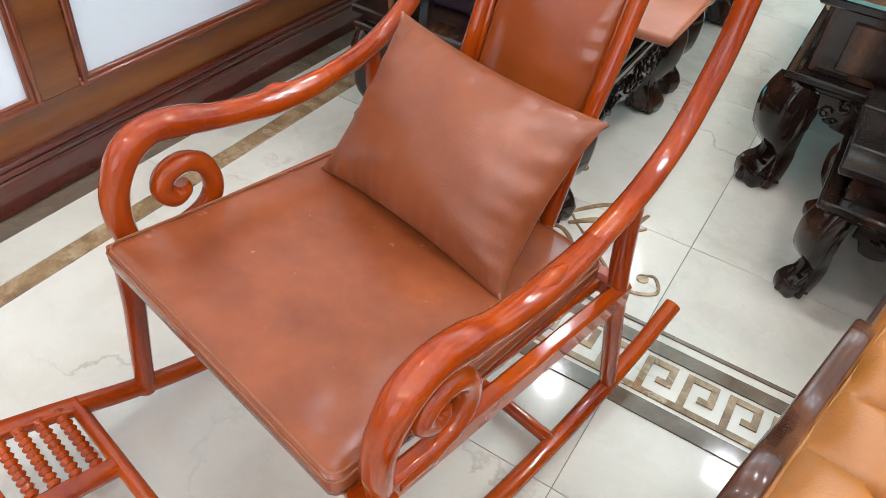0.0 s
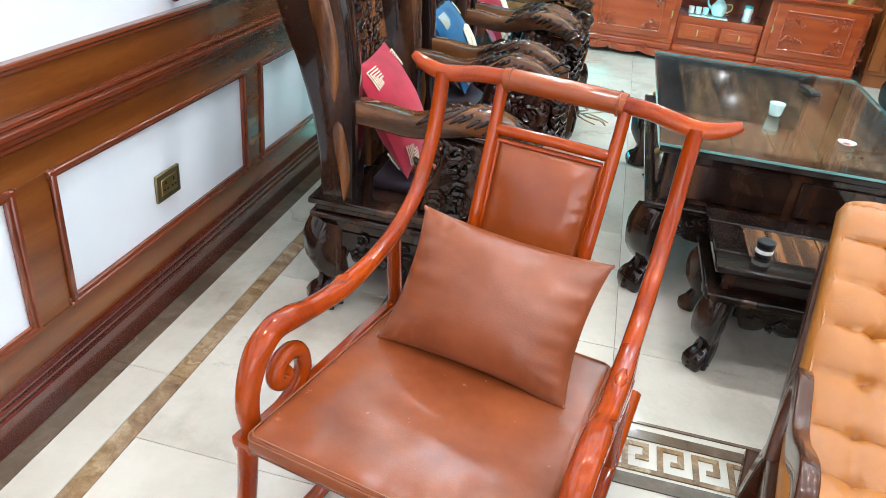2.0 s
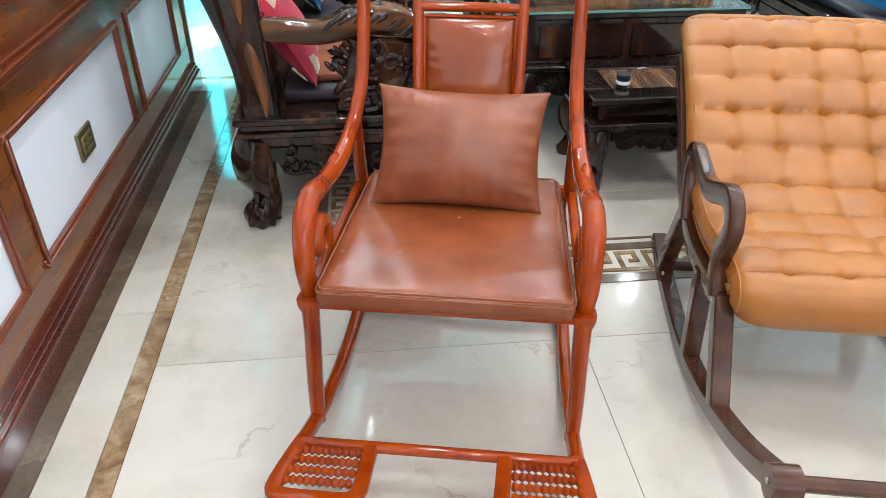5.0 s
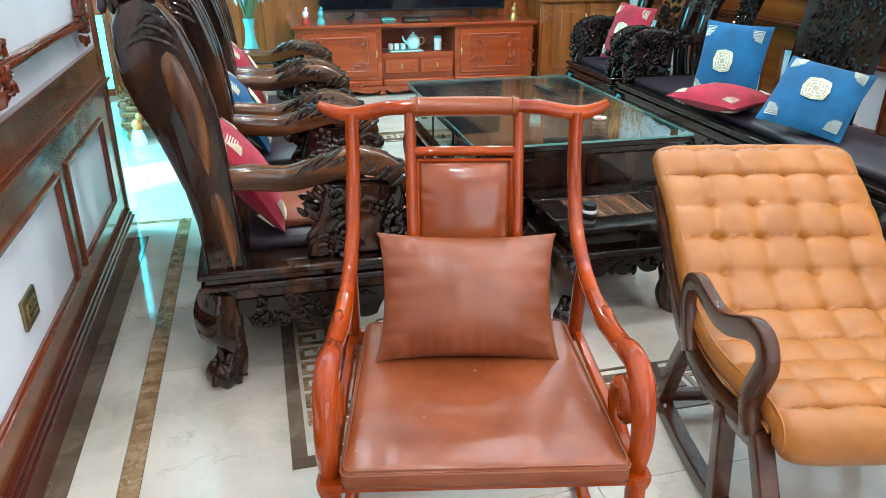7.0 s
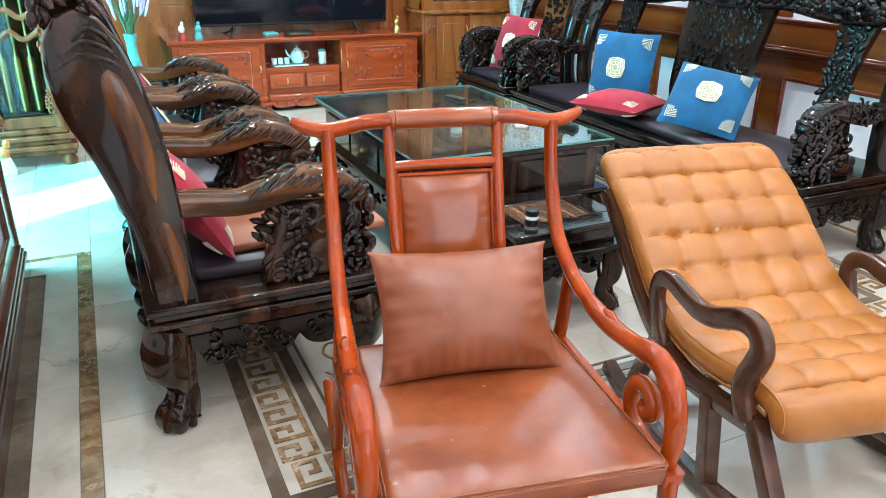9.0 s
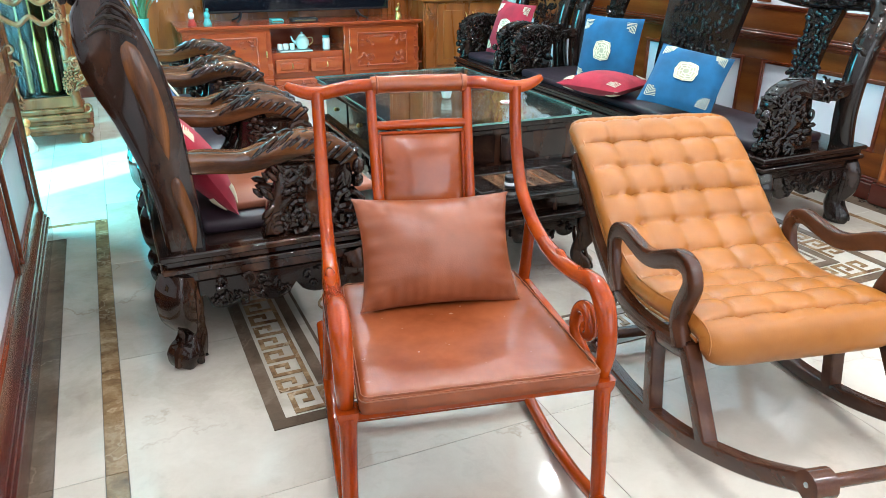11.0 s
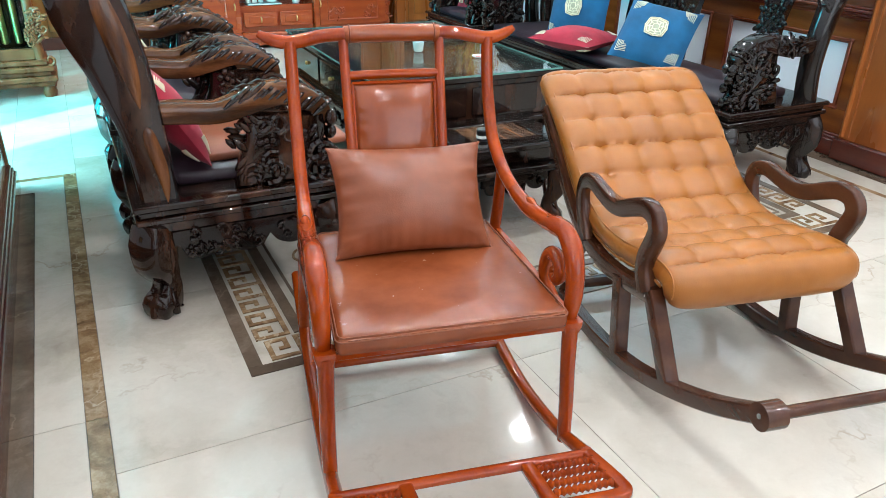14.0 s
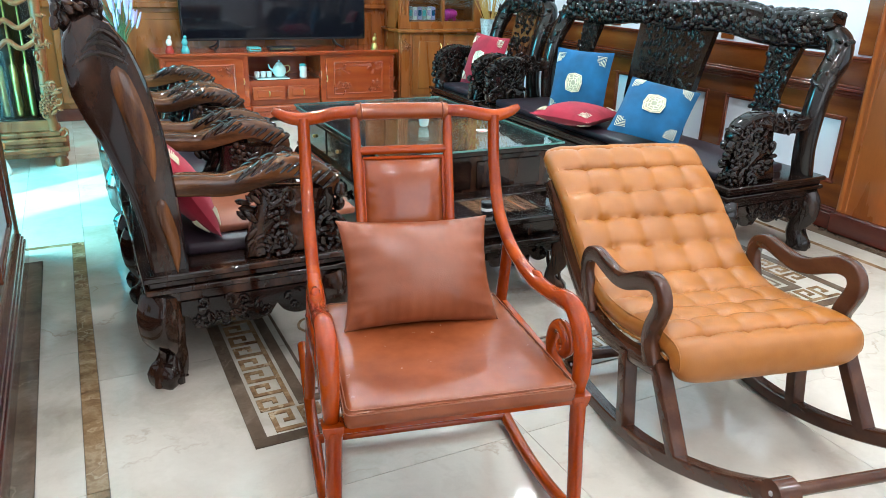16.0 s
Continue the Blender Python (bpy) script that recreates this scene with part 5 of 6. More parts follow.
# ---- cushions on the carved seats ----
def embroidered(m, mat, label, w=0.40, seed=1, medal=True):
    t = thing("throw_cushion", m, label, "cushion", "embroidered throw cushions")
    r = random.Random(seed)
    part("cover", cushion_shape(w, w, 0.13, r, 0.05, 22, 0.004), mat, t, "", 80)
    T = 0.13

    def face_y(x, z):
        u, v = x / (w / 2), z / (w / 2)
        return T / 2 * max(0.0, 1 - u * u) ** 0.56 * max(0.0, 1 - v * v) ** 0.56
    # piped seam
    ring = [((w / 2 - 0.004) * a * (1 - 0.05 * (1 - b * b)), 0, (w / 2 - 0.004) * b * (1 - 0.05 * (1 - a * a))) for a, b in [(-1 + k / 4, -1) for k in range(8)] + [(1, -1 + k / 4) for k in range(8)] + [(1 - k / 4, 1) for k in range(8)] + [(-1, 1 - k / 4) for k in range(8)]]
    part("piping", Shape().tube(ring + ring[:1], 0.0016, 6, 1), CREAM_GROUND if mat is RED_FABRIC else mat, t)
    for side in (-1, 1):
        if medal:
            s = Shape()
            pts = []
            for k in range(24):
                a = 2 * math.pi * k / 24
                rr = 0.060 - 0.004 * math.cos(4 * a) + 0.003 * math.cos(8 * a)
                pts.append((rr * math.cos(a), rr * math.sin(a)))
            loops = []
            for kk in (1.0, 0.82, 0.5, 0.12):
                loops.append([(x * kk, side * (face_y(x * kk, z * kk) + 0.006), z * kk) for x, z in pts])
            s.rings(loops, True, True)
            part("medallion", s, CREAM_GROUND, t, "cream embroidered medallion", 60)
            s = Shape()
            for kk in (0.98, 0.82, 0.58, 0.30):
                loop = [(x * kk, side * (face_y(x * kk, z * kk) + 0.0075), z * kk) for x, z in pts]
                s.tube(loop + loop[:1], 0.0026, 5, 1)
            for q in range(8):
                a = q * math.pi / 4
                s.tube([(rr * math.cos(a + tw_), side * (face_y(rr * math.cos(a + tw_), rr * math.sin(a + tw_)) + 0.0075), rr * math.sin(a + tw_)) for rr, tw_ in ((0.02, 0), (0.036, 0.25), (0.054, 0))], 0.0024, 5, 2)
            part("medallion_pattern", s, CREAM_THREAD, t, "cream thread rings", 60)
        for sx in (-1, 1):
            for sz in (-1, 1):
                s = Shape()
                c = w * 0.42
                for k in range(5):
                    d = k * 0.008
                    q = 0.058 - d * 1.25
                    for a, b in (((c - d, c - d), (c - d - q, c - d)), ((c - d, c - d), (c - d, c - d - q))):
                        line = [(sx * (a[0] + (b[0] - a[0]) * u), side * (face_y(a[0] + (b[0] - a[0]) * u, a[1] + (b[1] - a[1]) * u) + 0.004), sz * (a[1] + (b[1] - a[1]) * u)) for u in (0, 0.5, 1)]
                        s.tube(line, 0.0019, 5, 1)
                tagged(part("corner_motif", s, CREAM_THREAD, t, "cream embroidered corner"), kind="stuff")
    return t


def facing(x, y, z, yaw, lean, spin=0):
    """A cushion with its face turned to yaw (0: towards -y), leaning back."""
    return pose(x, y, z, 0, 0, yaw) @ pose(0, 0, 0, -lean, 0, 0) @ pose(0, 0, 0, 0, spin, 0)


embroidered(facing(3.15, 3.80, 0.625, -70, 10, 0), BLUE_FABRIC, "royal blue cushion with cream medallion leaning on the sofa back", 0.41, 2)
embroidered(facing(3.10, 3.06, 0.585, -46, 46, 12), BLUE_FABRIC, "royal blue embroidered cushion tilted on the long sofa", 0.38, 3)
embroidered(pose(2.96, 3.55, 0.492, 90, 0, 22), RED_FABRIC, "crimson embroidered cushion lying flat on the sofa", 0.40, 4, False)
embroidered(facing(3.16, 5.02, 0.62, -80, 20, 2), RED_FABRIC, "crimson embroidered cushion on the far armchair", 0.40, 5)
embroidered(facing(0.59, 2.515, 0.590, 94, 30, 0), RED_FABRIC, "crimson embroidered cushion leaning in the carved armchair", 0.35, 6, False)
embroidered(facing(0.575, 3.40, 0.590, 92, 30, -2), BLUE_FABRIC, "royal blue embroidered cushion in the carved armchair", 0.34, 7)
embroidered(facing(0.575, 4.20, 0.60, 92, 30, -3), RED_FABRIC, "crimson embroidered cushion in the armchair beside the flower stand", 0.36, 8)


# ---- tables ----
def carved_table(name, m, W, L, H, label, glass_top, seed, drawers):
    """Corner at the origin, W along x, L along y."""
    r = random.Random(seed)
    t = thing(name, m, label, "coffee table" if glass_top else "side table")
    ht = H - (0.012 if glass_top else 0.0)
    top = Shape()
    for cx, cy, sx, sy in ((W / 2, 0.05, W, 0.10), (W / 2, L - 0.05, W, 0.10), (0.05, L / 2, 0.10, L - 0.2), (W - 0.05, L / 2, 0.10, L - 0.2)):
        top.box((cx, cy, ht - 0.012), (sx, sy, 0.024), 0.005)
    part("top_frame", top, EBONY_BLACK, t)
    n = 5 if glass_top else 4
    for k in range(n):
        a = (W - 0.2) / n
        part("top_board", Shape().box((0.1 + a * (k + 0.5), L / 2, ht - 0.016), (a - 0.002, L - 0.2, 0.022), 0.002), TABLE_STREAK, t, "streaked board of the top")
    if glass_top:
        g = part("glass_sheet", Shape().box((W / 2, L / 2, H - 0.006), (W + 0.012, L + 0.012, 0.008), 0.002), TABLE_GLASS, t, "clear green-edged glass sheet")
        e = Shape()
        for cx, cy, sx, sy in ((W / 2, -0.0075, W + 0.014, 0.003), (W / 2, L + 0.0075, W + 0.014, 0.003), (-0.0075, L / 2, 0.003, L + 0.012), (W + 0.0075, L / 2, 0.003, L + 0.012)):
            e.box((cx, cy, H - 0.006), (sx, sy, 0.008), 0.001)
        part("glass_edge", e, GLASS_EDGE, g)
    b0 = (0.62 if glass_top else 0.75) * H
    part("waist", Shape().box((W / 2, L / 2, (b0 + ht - 0.03) / 2), (W - 0.07, L - 0.07, ht - 0.03 - b0), 0.004), EBONY, t)
    if drawers:
        for yy, sg in ((0.035, -1), (L - 0.035, 1)):
            for k in range(2):
                a = (W - 0.16) / 2
                part("drawer_front", Shape().box((0.08 + a * (k + 0.5), yy + sg * 0.004, (b0 + ht - 0.03) / 2), (a - 0.03, 0.012, (ht - 0.03 - b0) * 0.72), 0.004), EBONY, t, "dark streaked wooden drawer front")
        for xx, sg in ((0.035, -1), (W - 0.035, 1)):
            for k in range(3):
                a = (L - 0.16) / 3
                d = part("drawer_front", Shape().box((xx + sg * 0.004, 0.08 + a * (k + 0.5), (b0 + ht - 0.03) / 2), (0.012, a - 0.03, (ht - 0.03 - b0) * 0.72), 0.004), EBONY, t, "dark wooden drawer front")
                part("knob", Shape().ball((xx + sg * 0.016, 0.08 + a * (k + 0.5), (b0 + ht - 0.03) / 2), 0.010, 10, 6), BRASS, d)
    st = Shape().box((W / 2, L / 2, b0 - 0.010), (W + 0.01, L + 0.01, 0.022), 0.009).box((W / 2, L / 2, b0 - 0.030), (W - 0.03, L - 0.03, 0.020), 0.006)
    part("moulded_rail", st, EBONY_BLACK, t)
    k = 1.05 if glass_top else 0.68
    for x, y, ox, oy in ((0.045, 0.045, -1, -1), (W - 0.045, 0.045, 1, -1), (0.045, L - 0.045, -1, 1), (W - 0.045, L - 0.045, 1, 1)):
        s = Shape()
        cabriole(s, x, y, ox, oy, b0 - 0.038, k)
        part("leg", s, EBONY, t, "bowed carved leg with a ball foot", 50)
    z = b0 - 0.038
    h = 0.09 if glass_top else 0.07
    for cx, cy, ln, ang, nx, ny in ((0.09, 0.03, W - 0.18, 0, 0, -1), (W - 0.09, L - 0.03, W - 0.18, 180, 0, 1), (0.03, L - 0.09, L - 0.18, -90, -1, 0), (W - 0.03, 0.09, L - 0.18, 90, 1, 0)):
        s = Shape().prism(apron_outline(ln, h), 0.018, Matrix.Translation((cx, cy, z)) @ pose(0, 0, 0, 0, 0, ang))
        c, d = math.cos(radians(ang)), math.sin(radians(ang))
        carve(s, r, (cx + nx * 0.010 + c * 0.03, cy + ny * 0.010 + d * 0.03, z - h * 0.8), (c, d, 0), (0, 0, 1), ln - 0.06, h * 0.75, int(42 * ln), 0.014)
        part("apron", s, EBONY_BLACK, t, "carved pierced apron")
    return t


carved_table("coffee_table", pose(1.405, 2.735, 0), 0.875, 1.28, 0.553, "large dark carved coffee table with a glass top", True, 21, True)
carved_table("side_table", pose(1.592, 2.325, 0), 0.485, 0.40, 0.368, "low dark carved side table with streaked top", False, 22, False)

jar = thing("lidded_jar", pose(1.728, 2.440, 0.368), "small black jar with a white label on the side table", "jar")
part("body", Shape().lathe([(0.022, 0), (0.024, 0.002), (0.024, 0.028), (0.022, 0.030)], seg=24), BLACK_PLASTIC, jar)
part("paper_band", Shape().lathe([(0.0243, 0.012), (0.0247, 0.013), (0.0247, 0.023), (0.0243, 0.024)], seg=24), PAPER, jar, "white label band")
part("lid", Shape().lathe([(0.024, 0.030), (0.0255, 0.032), (0.0255, 0.045), (0.022, 0.048)], seg=24), BLACK_PLASTIC, jar, "black screw lid")
rem = thing("remote_control", pose(2.02, 3.66, 0.554, 0, 0, 12), "black remote control lying on the glass table", "remote control")
part("case", Shape().box((0, 0, 0.008), (0.042, 0.13, 0.015), 0.005), BLACK_PLASTIC, rem)
for k in range(8):
    part("key", Shape().box((-0.010 + 0.020 * (k % 2), -0.04 + 0.022 * (k // 2), 0.0165), (0.011, 0.009, 0.003), 0.001), BRONZE_PLATE, rem)
tok = thing("small_dish", pose(2.02, 3.02, 0.554), "small white and blue dish on the glass table", "dish")
part("dish", Shape().lathe([(0.014, 0), (0.026, 0.004), (0.030, 0.009), (0.027, 0.008), (0.012, 0.003)], seg=20), WHITE_CERAMIC, tok)
part("pattern", Shape().lathe([(0.004, 0.0035), (0.012, 0.0045), (0.004, 0.005)], seg=12), RED_BERRY, tok)
cup = thing("glass_cup", pose(1.82, 3.24, 0.554), "pale green glass cup on the coffee table", "cup")
part("bowl", Shape().lathe([(0.018, 0), (0.022, 0.004), (0.028, 0.045), (0.026, 0.045), (0.019, 0.007)], seg=20), PALE_CERAMIC, cup)

# leather mat laid over the armchair's seat
st = thing("leather_mat", pose(0.92, 2.62, 0.434, 0, -1.5, 0), "padded brown leather mat lying over the armchair seat's front", "seat mat")
part("pad", Shape().box((0, 0, 0.012), (0.50, 0.40, 0.026), 0.011), BROWN_VINYL, st, "brown leather pad", 60)
part("stitched_rim", Shape().tube([(0.247, -0.18, 0.012), (0.249, -0.06, 0.012), (0.249, 0.06, 0.012), (0.247, 0.18, 0.012)], 0.006, 6, 3), STITCH, st, "pale stitched rim")


# ---- television side ----
tvs = thing("tv_stand", pose(0, 0, 0), "long orange-red carved wooden television stand", "tv stand")
TX0, TX1, TY, TD, TZ = 0.95, 2.95, 6.30, 0.46, 0.58
NX0, NX1 = 1.646, 2.262
for a, b in ((TX0, NX0), (NX1, TX1)):
    part("side_case", Shape().box(((a + b) / 2, TY + TD / 2, 0.345), (b - a - 0.004, TD, 0.43), 0.006), TV_WOOD, tvs)
mid = Shape().box(((NX0 + NX1) / 2, TY + TD / 2 + 0.03, 0.235), (NX1 - NX0, TD - 0.03, 0.21), 0.004).box(((NX0 + NX1) / 2, TY + TD - 0.01, 0.45), (NX1 - NX0, 0.02, 0.22), 0.002)
part("middle_case", mid, TV_WOOD, tvs, "middle section with an open niche")
part("top", Shape().box(((TX0 + TX1) / 2, TY + TD / 2 - 0.012, TZ - 0.012), (TX1 - TX0 + 0.06, TD + 0.05, 0.024), 0.010).box(((TX0 + TX1) / 2, TY + TD / 2 - 0.004, TZ - 0.030), (TX1 - TX0 + 0.03, TD + 0.02, 0.014), 0.006), TV_WOOD, tvs)
for a, b in ((TX0, NX0), (NX0, NX1), (NX1, TX1)):
    w = b - a
    s = Shape().box(((a + b) / 2, TY + 0.08, 0.105), (w - 0.004, 0.19, 0.055), 0.02)
    s.prism([(x, z) for x, z in apron_outline(w, 0.055)], 0.05, Matrix.Translation((a, TY + 0.0, 0.082)), 0.004)
    r = random.Random(int(a * 100))
    carve(s, r, (a + 0.05, TY - 0.022, 0.045), (1, 0, 0), (0, 0, 1), w - 0.1, 0.06, int(40 * w), 0.016, 0.9)
    part("plinth", s, TV_WOOD, tvs, "moulded plinth with a scalloped carved apron")
for x in (TX0 + 0.05, NX0, NX1, TX1 - 0.05):
    for y in (TY + 0.03, TY + TD - 0.06):
        part("foot", Shape().lathe([(0.022, 0), (0.034, 0.014), (0.028, 0.035), (0.04, 0.085)], (x, y, 0), 12), TV_WOOD, tvs)
for a, b, hx in ((TX0, NX0, NX0 - 0.05), (NX1, TX1, NX1 + 0.05)):
    w = b - a
    dr = part("door", Shape().box(((a + b) / 2, TY - 0.008, 0.345), (w - 0.09, 0.018, 0.36), 0.005), TV_WOOD, tvs, "carved cabinet door")
    s = Shape()
    cx0, cx1, z0, z1 = a + 0.12, b - 0.12, 0.21, 0.48
    for p, q in (((cx0, z0), (cx1, z0)), ((cx1, z0), (cx1, z1)), ((cx1, z1), (cx0, z1)), ((cx0, z1), (cx0, z0))):
        s.tube([(p[0], TY - 0.018, p[1]), ((p[0] + q[0]) / 2, TY - 0.018, (p[1] + q[1]) / 2), (q[0], TY - 0.018, q[1])], 0.007, 6, 1)
    r = random.Random(int(a * 77))
    for ox, oz in ((cx0, z0), (cx1 - 0.13, z0), (cx0, z1 - 0.10), (cx1 - 0.13, z1 - 0.10)):
        carve(s, r, (ox, TY - 0.017, oz), (1, 0, 0), (0, 0, 1), 0.13, 0.10, 12, 0.017, 0.9)
    for k in range(12):
        s.tube([(cx0 + 0.13 + k * 0.017, TY - 0.018, z1 - 0.038), (cx0 + 0.137 + k * 0.017, TY - 0.019, z1 - 0.028), (cx0 + 0.145 + k * 0.017, TY - 0.018, z1 - 0.018)], 0.004, 5, 1)
    part("door_carving", s, TV_WOOD, dr, "carved frame and scrolls")
    part("pull", Shape().tube([(hx, TY - 0.016, 0.32), (hx, TY - 0.034, 0.345), (hx, TY - 0.016, 0.37)], 0.006, 8, 3), BRASS, dr, "brass pull")
    s = Shape()
    ex = a + 0.02 if a == TX0 else b - 0.02
    carve(s, random.Random(9), (ex - 0.022, TY - 0.004, 0.16), (1, 0, 0), (0, 0, 1), 0.045, 0.40, 16, 0.018, 0.6)
    part("corner_carving", s, TV_WOOD, tvs, "carved corner strip")
for k in range(2):
    a = NX0 + 0.02 + k * 0.30
    d = part("drawer", Shape().box((a + 0.14, TY + 0.012, 0.235), (0.275, 0.022, 0.115), 0.006).box((a + 0.14, TY + 0.004, 0.235), (0.20, 0.016, 0.06), 0.006), TV_WOOD, tvs)
    part("pull", Shape().tube([(a + 0.14, TY - 0.004, 0.255), (a + 0.14, TY - 0.02, 0.235), (a + 0.14, TY - 0.004, 0.215)], 0.006, 8, 3), BRASS, d, "brass pull")

tv = thing("television", pose(1.97, 6.56, 0.58), "large flat black television, switched off, on the stand", "television")
part("case", Shape().box((0, 0.012, 0.52), (1.60, 0.035, 0.90), 0.008), BLACK_PLASTIC, tv)
part("screen", Shape().box((0, -0.007, 0.525), (1.575, 0.004, 0.872), 0.001), SCREEN, tv, "dark glossy screen")
for sx in (-1, 1):
    part("foot", Shape().tube([(sx * 0.5, 0.01, 0.08), (sx * 0.52, -0.04, 0.03), (sx * 0.56, -0.12, 0.006)], 0.008, 8, 3).tube([(sx * 0.5, 0.01, 0.08), (sx * 0.52, 0.06, 0.03), (sx * 0.56, 0.12, 0.006)], 0.008, 8, 3), BLACK_PLASTIC, tv)
for x, w, mat, lab in ((1.72, 0.10, TEAL, "small teal set-top box on the television stand"), (1.95, 0.22, BLACK_PLASTIC, "flat black media player on the television stand")):
    b = thing("media_box", pose(x, 6.40, 0.58), lab, "media box")
    part("case", Shape().box((0, 0, 0.016), (w, 0.12, 0.03), 0.005), mat, b)
    part("front_strip", Shape().box((0, -0.061, 0.016), (w * 0.8, 0.003, 0.010), 0.001), BRONZE_PLATE, b)

tray = thing("tea_tray", pose(1.86, 6.42, 0.343), "pale aqua tray in the television stand's niche", "tray")
part("tray", Shape().box((0, 0, 0.006), (0.28, 0.16, 0.010), 0.004), PALE_CERAMIC, tray)
pot = thing("teapot", pose(1.93, 6.42, 0.355), "pale aqua porcelain teapot with brass handle", "teapot")
part("body", Shape().lathe([(0.025, 0), (0.04, 0.006), (0.058, 0.04), (0.056, 0.075), (0.034, 0.105), (0.028, 0.108)], seg=20), PALE_CERAMIC, pot)
part("lid", Shape().lathe([(0.030, 0.108), (0.026, 0.118), (0.008, 0.126), (0.010, 0.138), (0.003, 0.142)], seg=16), PALE_CERAMIC, pot)
part("spout", Shape().tube([(-0.05, 0, 0.05), (-0.08, 0, 0.075), (-0.092, 0, 0.11)], [0.012, 0.008, 0.005], 8, 3), PALE_CERAMIC, pot)
part("handle", Shape().tube([(0.045, 0, 0.09), (0.085, 0, 0.092), (0.09, 0, 0.055), (0.055, 0, 0.03)], 0.005, 8, 3), BRASS, pot)
for k in range(3):
    c = thing("tea_cup", pose(1.735 + 0.052 * k, 6.41, 0.355), "pale porcelain tea cup on the tray", "cup", "cups on the tea tray")
    part("bowl", Shape().lathe([(0.014, 0), (0.021, 0.004), (0.023, 0.05), (0.021, 0.05), (0.018, 0.008)], seg=16), WHITE_CERAMIC if k < 2 else PALE_CERAMIC, c)
cad = thing("tea_caddy", pose(2.14, 6.42, 0.343), "pale patterned porcelain tea caddy in the niche", "tea caddy")
part("body", Shape().lathe([(0.028, 0), (0.034, 0.01), (0.030, 0.05), (0.035, 0.085), (0.026, 0.10)], seg=18), WHITE_CERAMIC, cad)
part("lid", Shape().lathe([(0.03, 0.10), (0.03, 0.115), (0.008, 0.12)], seg=18), TEAL, cad)
for x, z, mats, lab in ((1.05, 0.58, (WHITE_CERAMIC, RED_BERRY), "small white and red porcelain ornament on the stand"), (1.17, 0.58, (TEAL, TEAL), "small teal glazed ornament on the stand"), (2.80, 0.58, (BRASS, BRASS), "small golden ornament on the stand")):
    o = thing("ornament", pose(x, 6.40, z), lab, "ornament", "ornaments on the television stand")
    part("base", Shape().lathe([(0.032, 0), (0.034, 0.012), (0.026, 0.03), (0.02, 0.05)], seg=12), mats[1], o)
    part("top", Shape().ball((0, 0, 0.075), (0.024, 0.02, 0.032), 10, 7).ball((0.006, 0, 0.115), (0.013, 0.012, 0.016), 8, 6), mats[0], o)

# display cabinet beside the television
cab = thing("display_cabinet", pose(0, 0, 0), "honey-brown wooden display cabinet with glazed upper shelves", "cabinet")
CX0, CX1, CY = 3.06, 3.93, 6.44
part("base_body", Shape().box(((CX0 + CX1) / 2, CY + 0.185, 0.40), (CX1 - CX0, 0.37, 0.62), 0.005).box(((CX0 + CX1) / 2, CY + 0.19, 0.05), (CX1 - CX0 - 0.02, 0.36, 0.10), 0.005), UNIT_WOOD, cab)
part("ledge", Shape().box(((CX0 + CX1) / 2, CY + 0.165, 0.725), (CX1 - CX0 + 0.06, 0.43, 0.028), 0.010), UNIT_WOOD, cab)
for k in range(2):
    a = 3.19 + 0.325 * k
    d = part("door", Shape().box((a + 0.16, CY - 0.008, 0.415), (0.315, 0.02, 0.55), 0.004).box((a + 0.16, CY - 0.018, 0.415), (0.20, 0.018, 0.43), 0.010), UNIT_WOOD, cab)
    hx = a + 0.285 if k == 0 else a + 0.035
    part("handle", Shape().tube([(hx, CY - 0.018, 0.50), (hx, CY - 0.045, 0.53), (hx, CY - 0.045, 0.58), (hx, CY - 0.018, 0.61)], 0.006, 8, 3), BRASS, d, "curved brass handle")
for xx in (3.12, 3.89):
    s = Shape().box((xx, CY - 0.006, 0.41), (0.09, 0.02, 0.58), 0.006)
    part("corner_post", s, UNIT_WOOD, cab)
    s = Shape()
    carve(s, random.Random(int(xx * 9)), (xx - 0.03, CY - 0.018, 0.55), (1, 0, 0), (0, 0, 1), 0.06, 0.12, 9, 0.022, 0.8)
    part("carved_bracket", s, UNIT_WOOD, cab, "carved leaf bracket")
up = Shape()
for xx, w in ((3.115, 0.11), (3.89, 0.08), (3.52, 0.03)):
    up.box((xx, CY + 0.05, 1.5), (w, 0.06, 1.52), 0.006)
up.box(((CX0 + CX1) / 2, CY + 0.05, 0.77), (CX1 - CX0, 0.055, 0.07), 0.005).box(((CX0 + CX1) / 2, CY + 0.05, 2.25), (CX1 - CX0, 0.055, 0.09), 0.005)
part("upper_frame", up, UNIT_WOOD, cab, "frame of the glazed upper part")
for k in range(4):
    part("flute", Shape().tube([(3.082 + 0.022 * k, CY + 0.018, 0.86), (3.082 + 0.022 * k, CY + 0.018, 1.5), (3.082 + 0.022 * k, CY + 0.018, 2.2)], 0.008, 6, 1), UNIT_WOOD, cab)
sh = Shape()
for z in (0.80, 1.25, 1.70):
    sh.box(((CX0 + CX1) / 2, CY + 0.22, z), (CX1 - CX0 - 0.06, 0.27, 0.018), 0.003)
sh.box(((CX0 + CX1) / 2, CY + 0.362, 1.5), (CX1 - CX0, 0.015, 1.52), 0.002).box((CX0 + 0.012, CY + 0.22, 1.5), (0.024, 0.27, 1.52), 0.002).box((CX1 - 0.012, CY + 0.22, 1.5), (0.024, 0.27, 1.52), 0.002)
part("shelving", sh, UNIT_WOOD, cab)
for a, b in ((3.17, 3.505), (3.535, 3.85)):
    part("pane", Shape().box(((a + b) / 2, CY + 0.05, 1.5), (b - a, 0.005, 1.40), 0.001), CABINET_GLASS, cab)
r = random.Random(31)
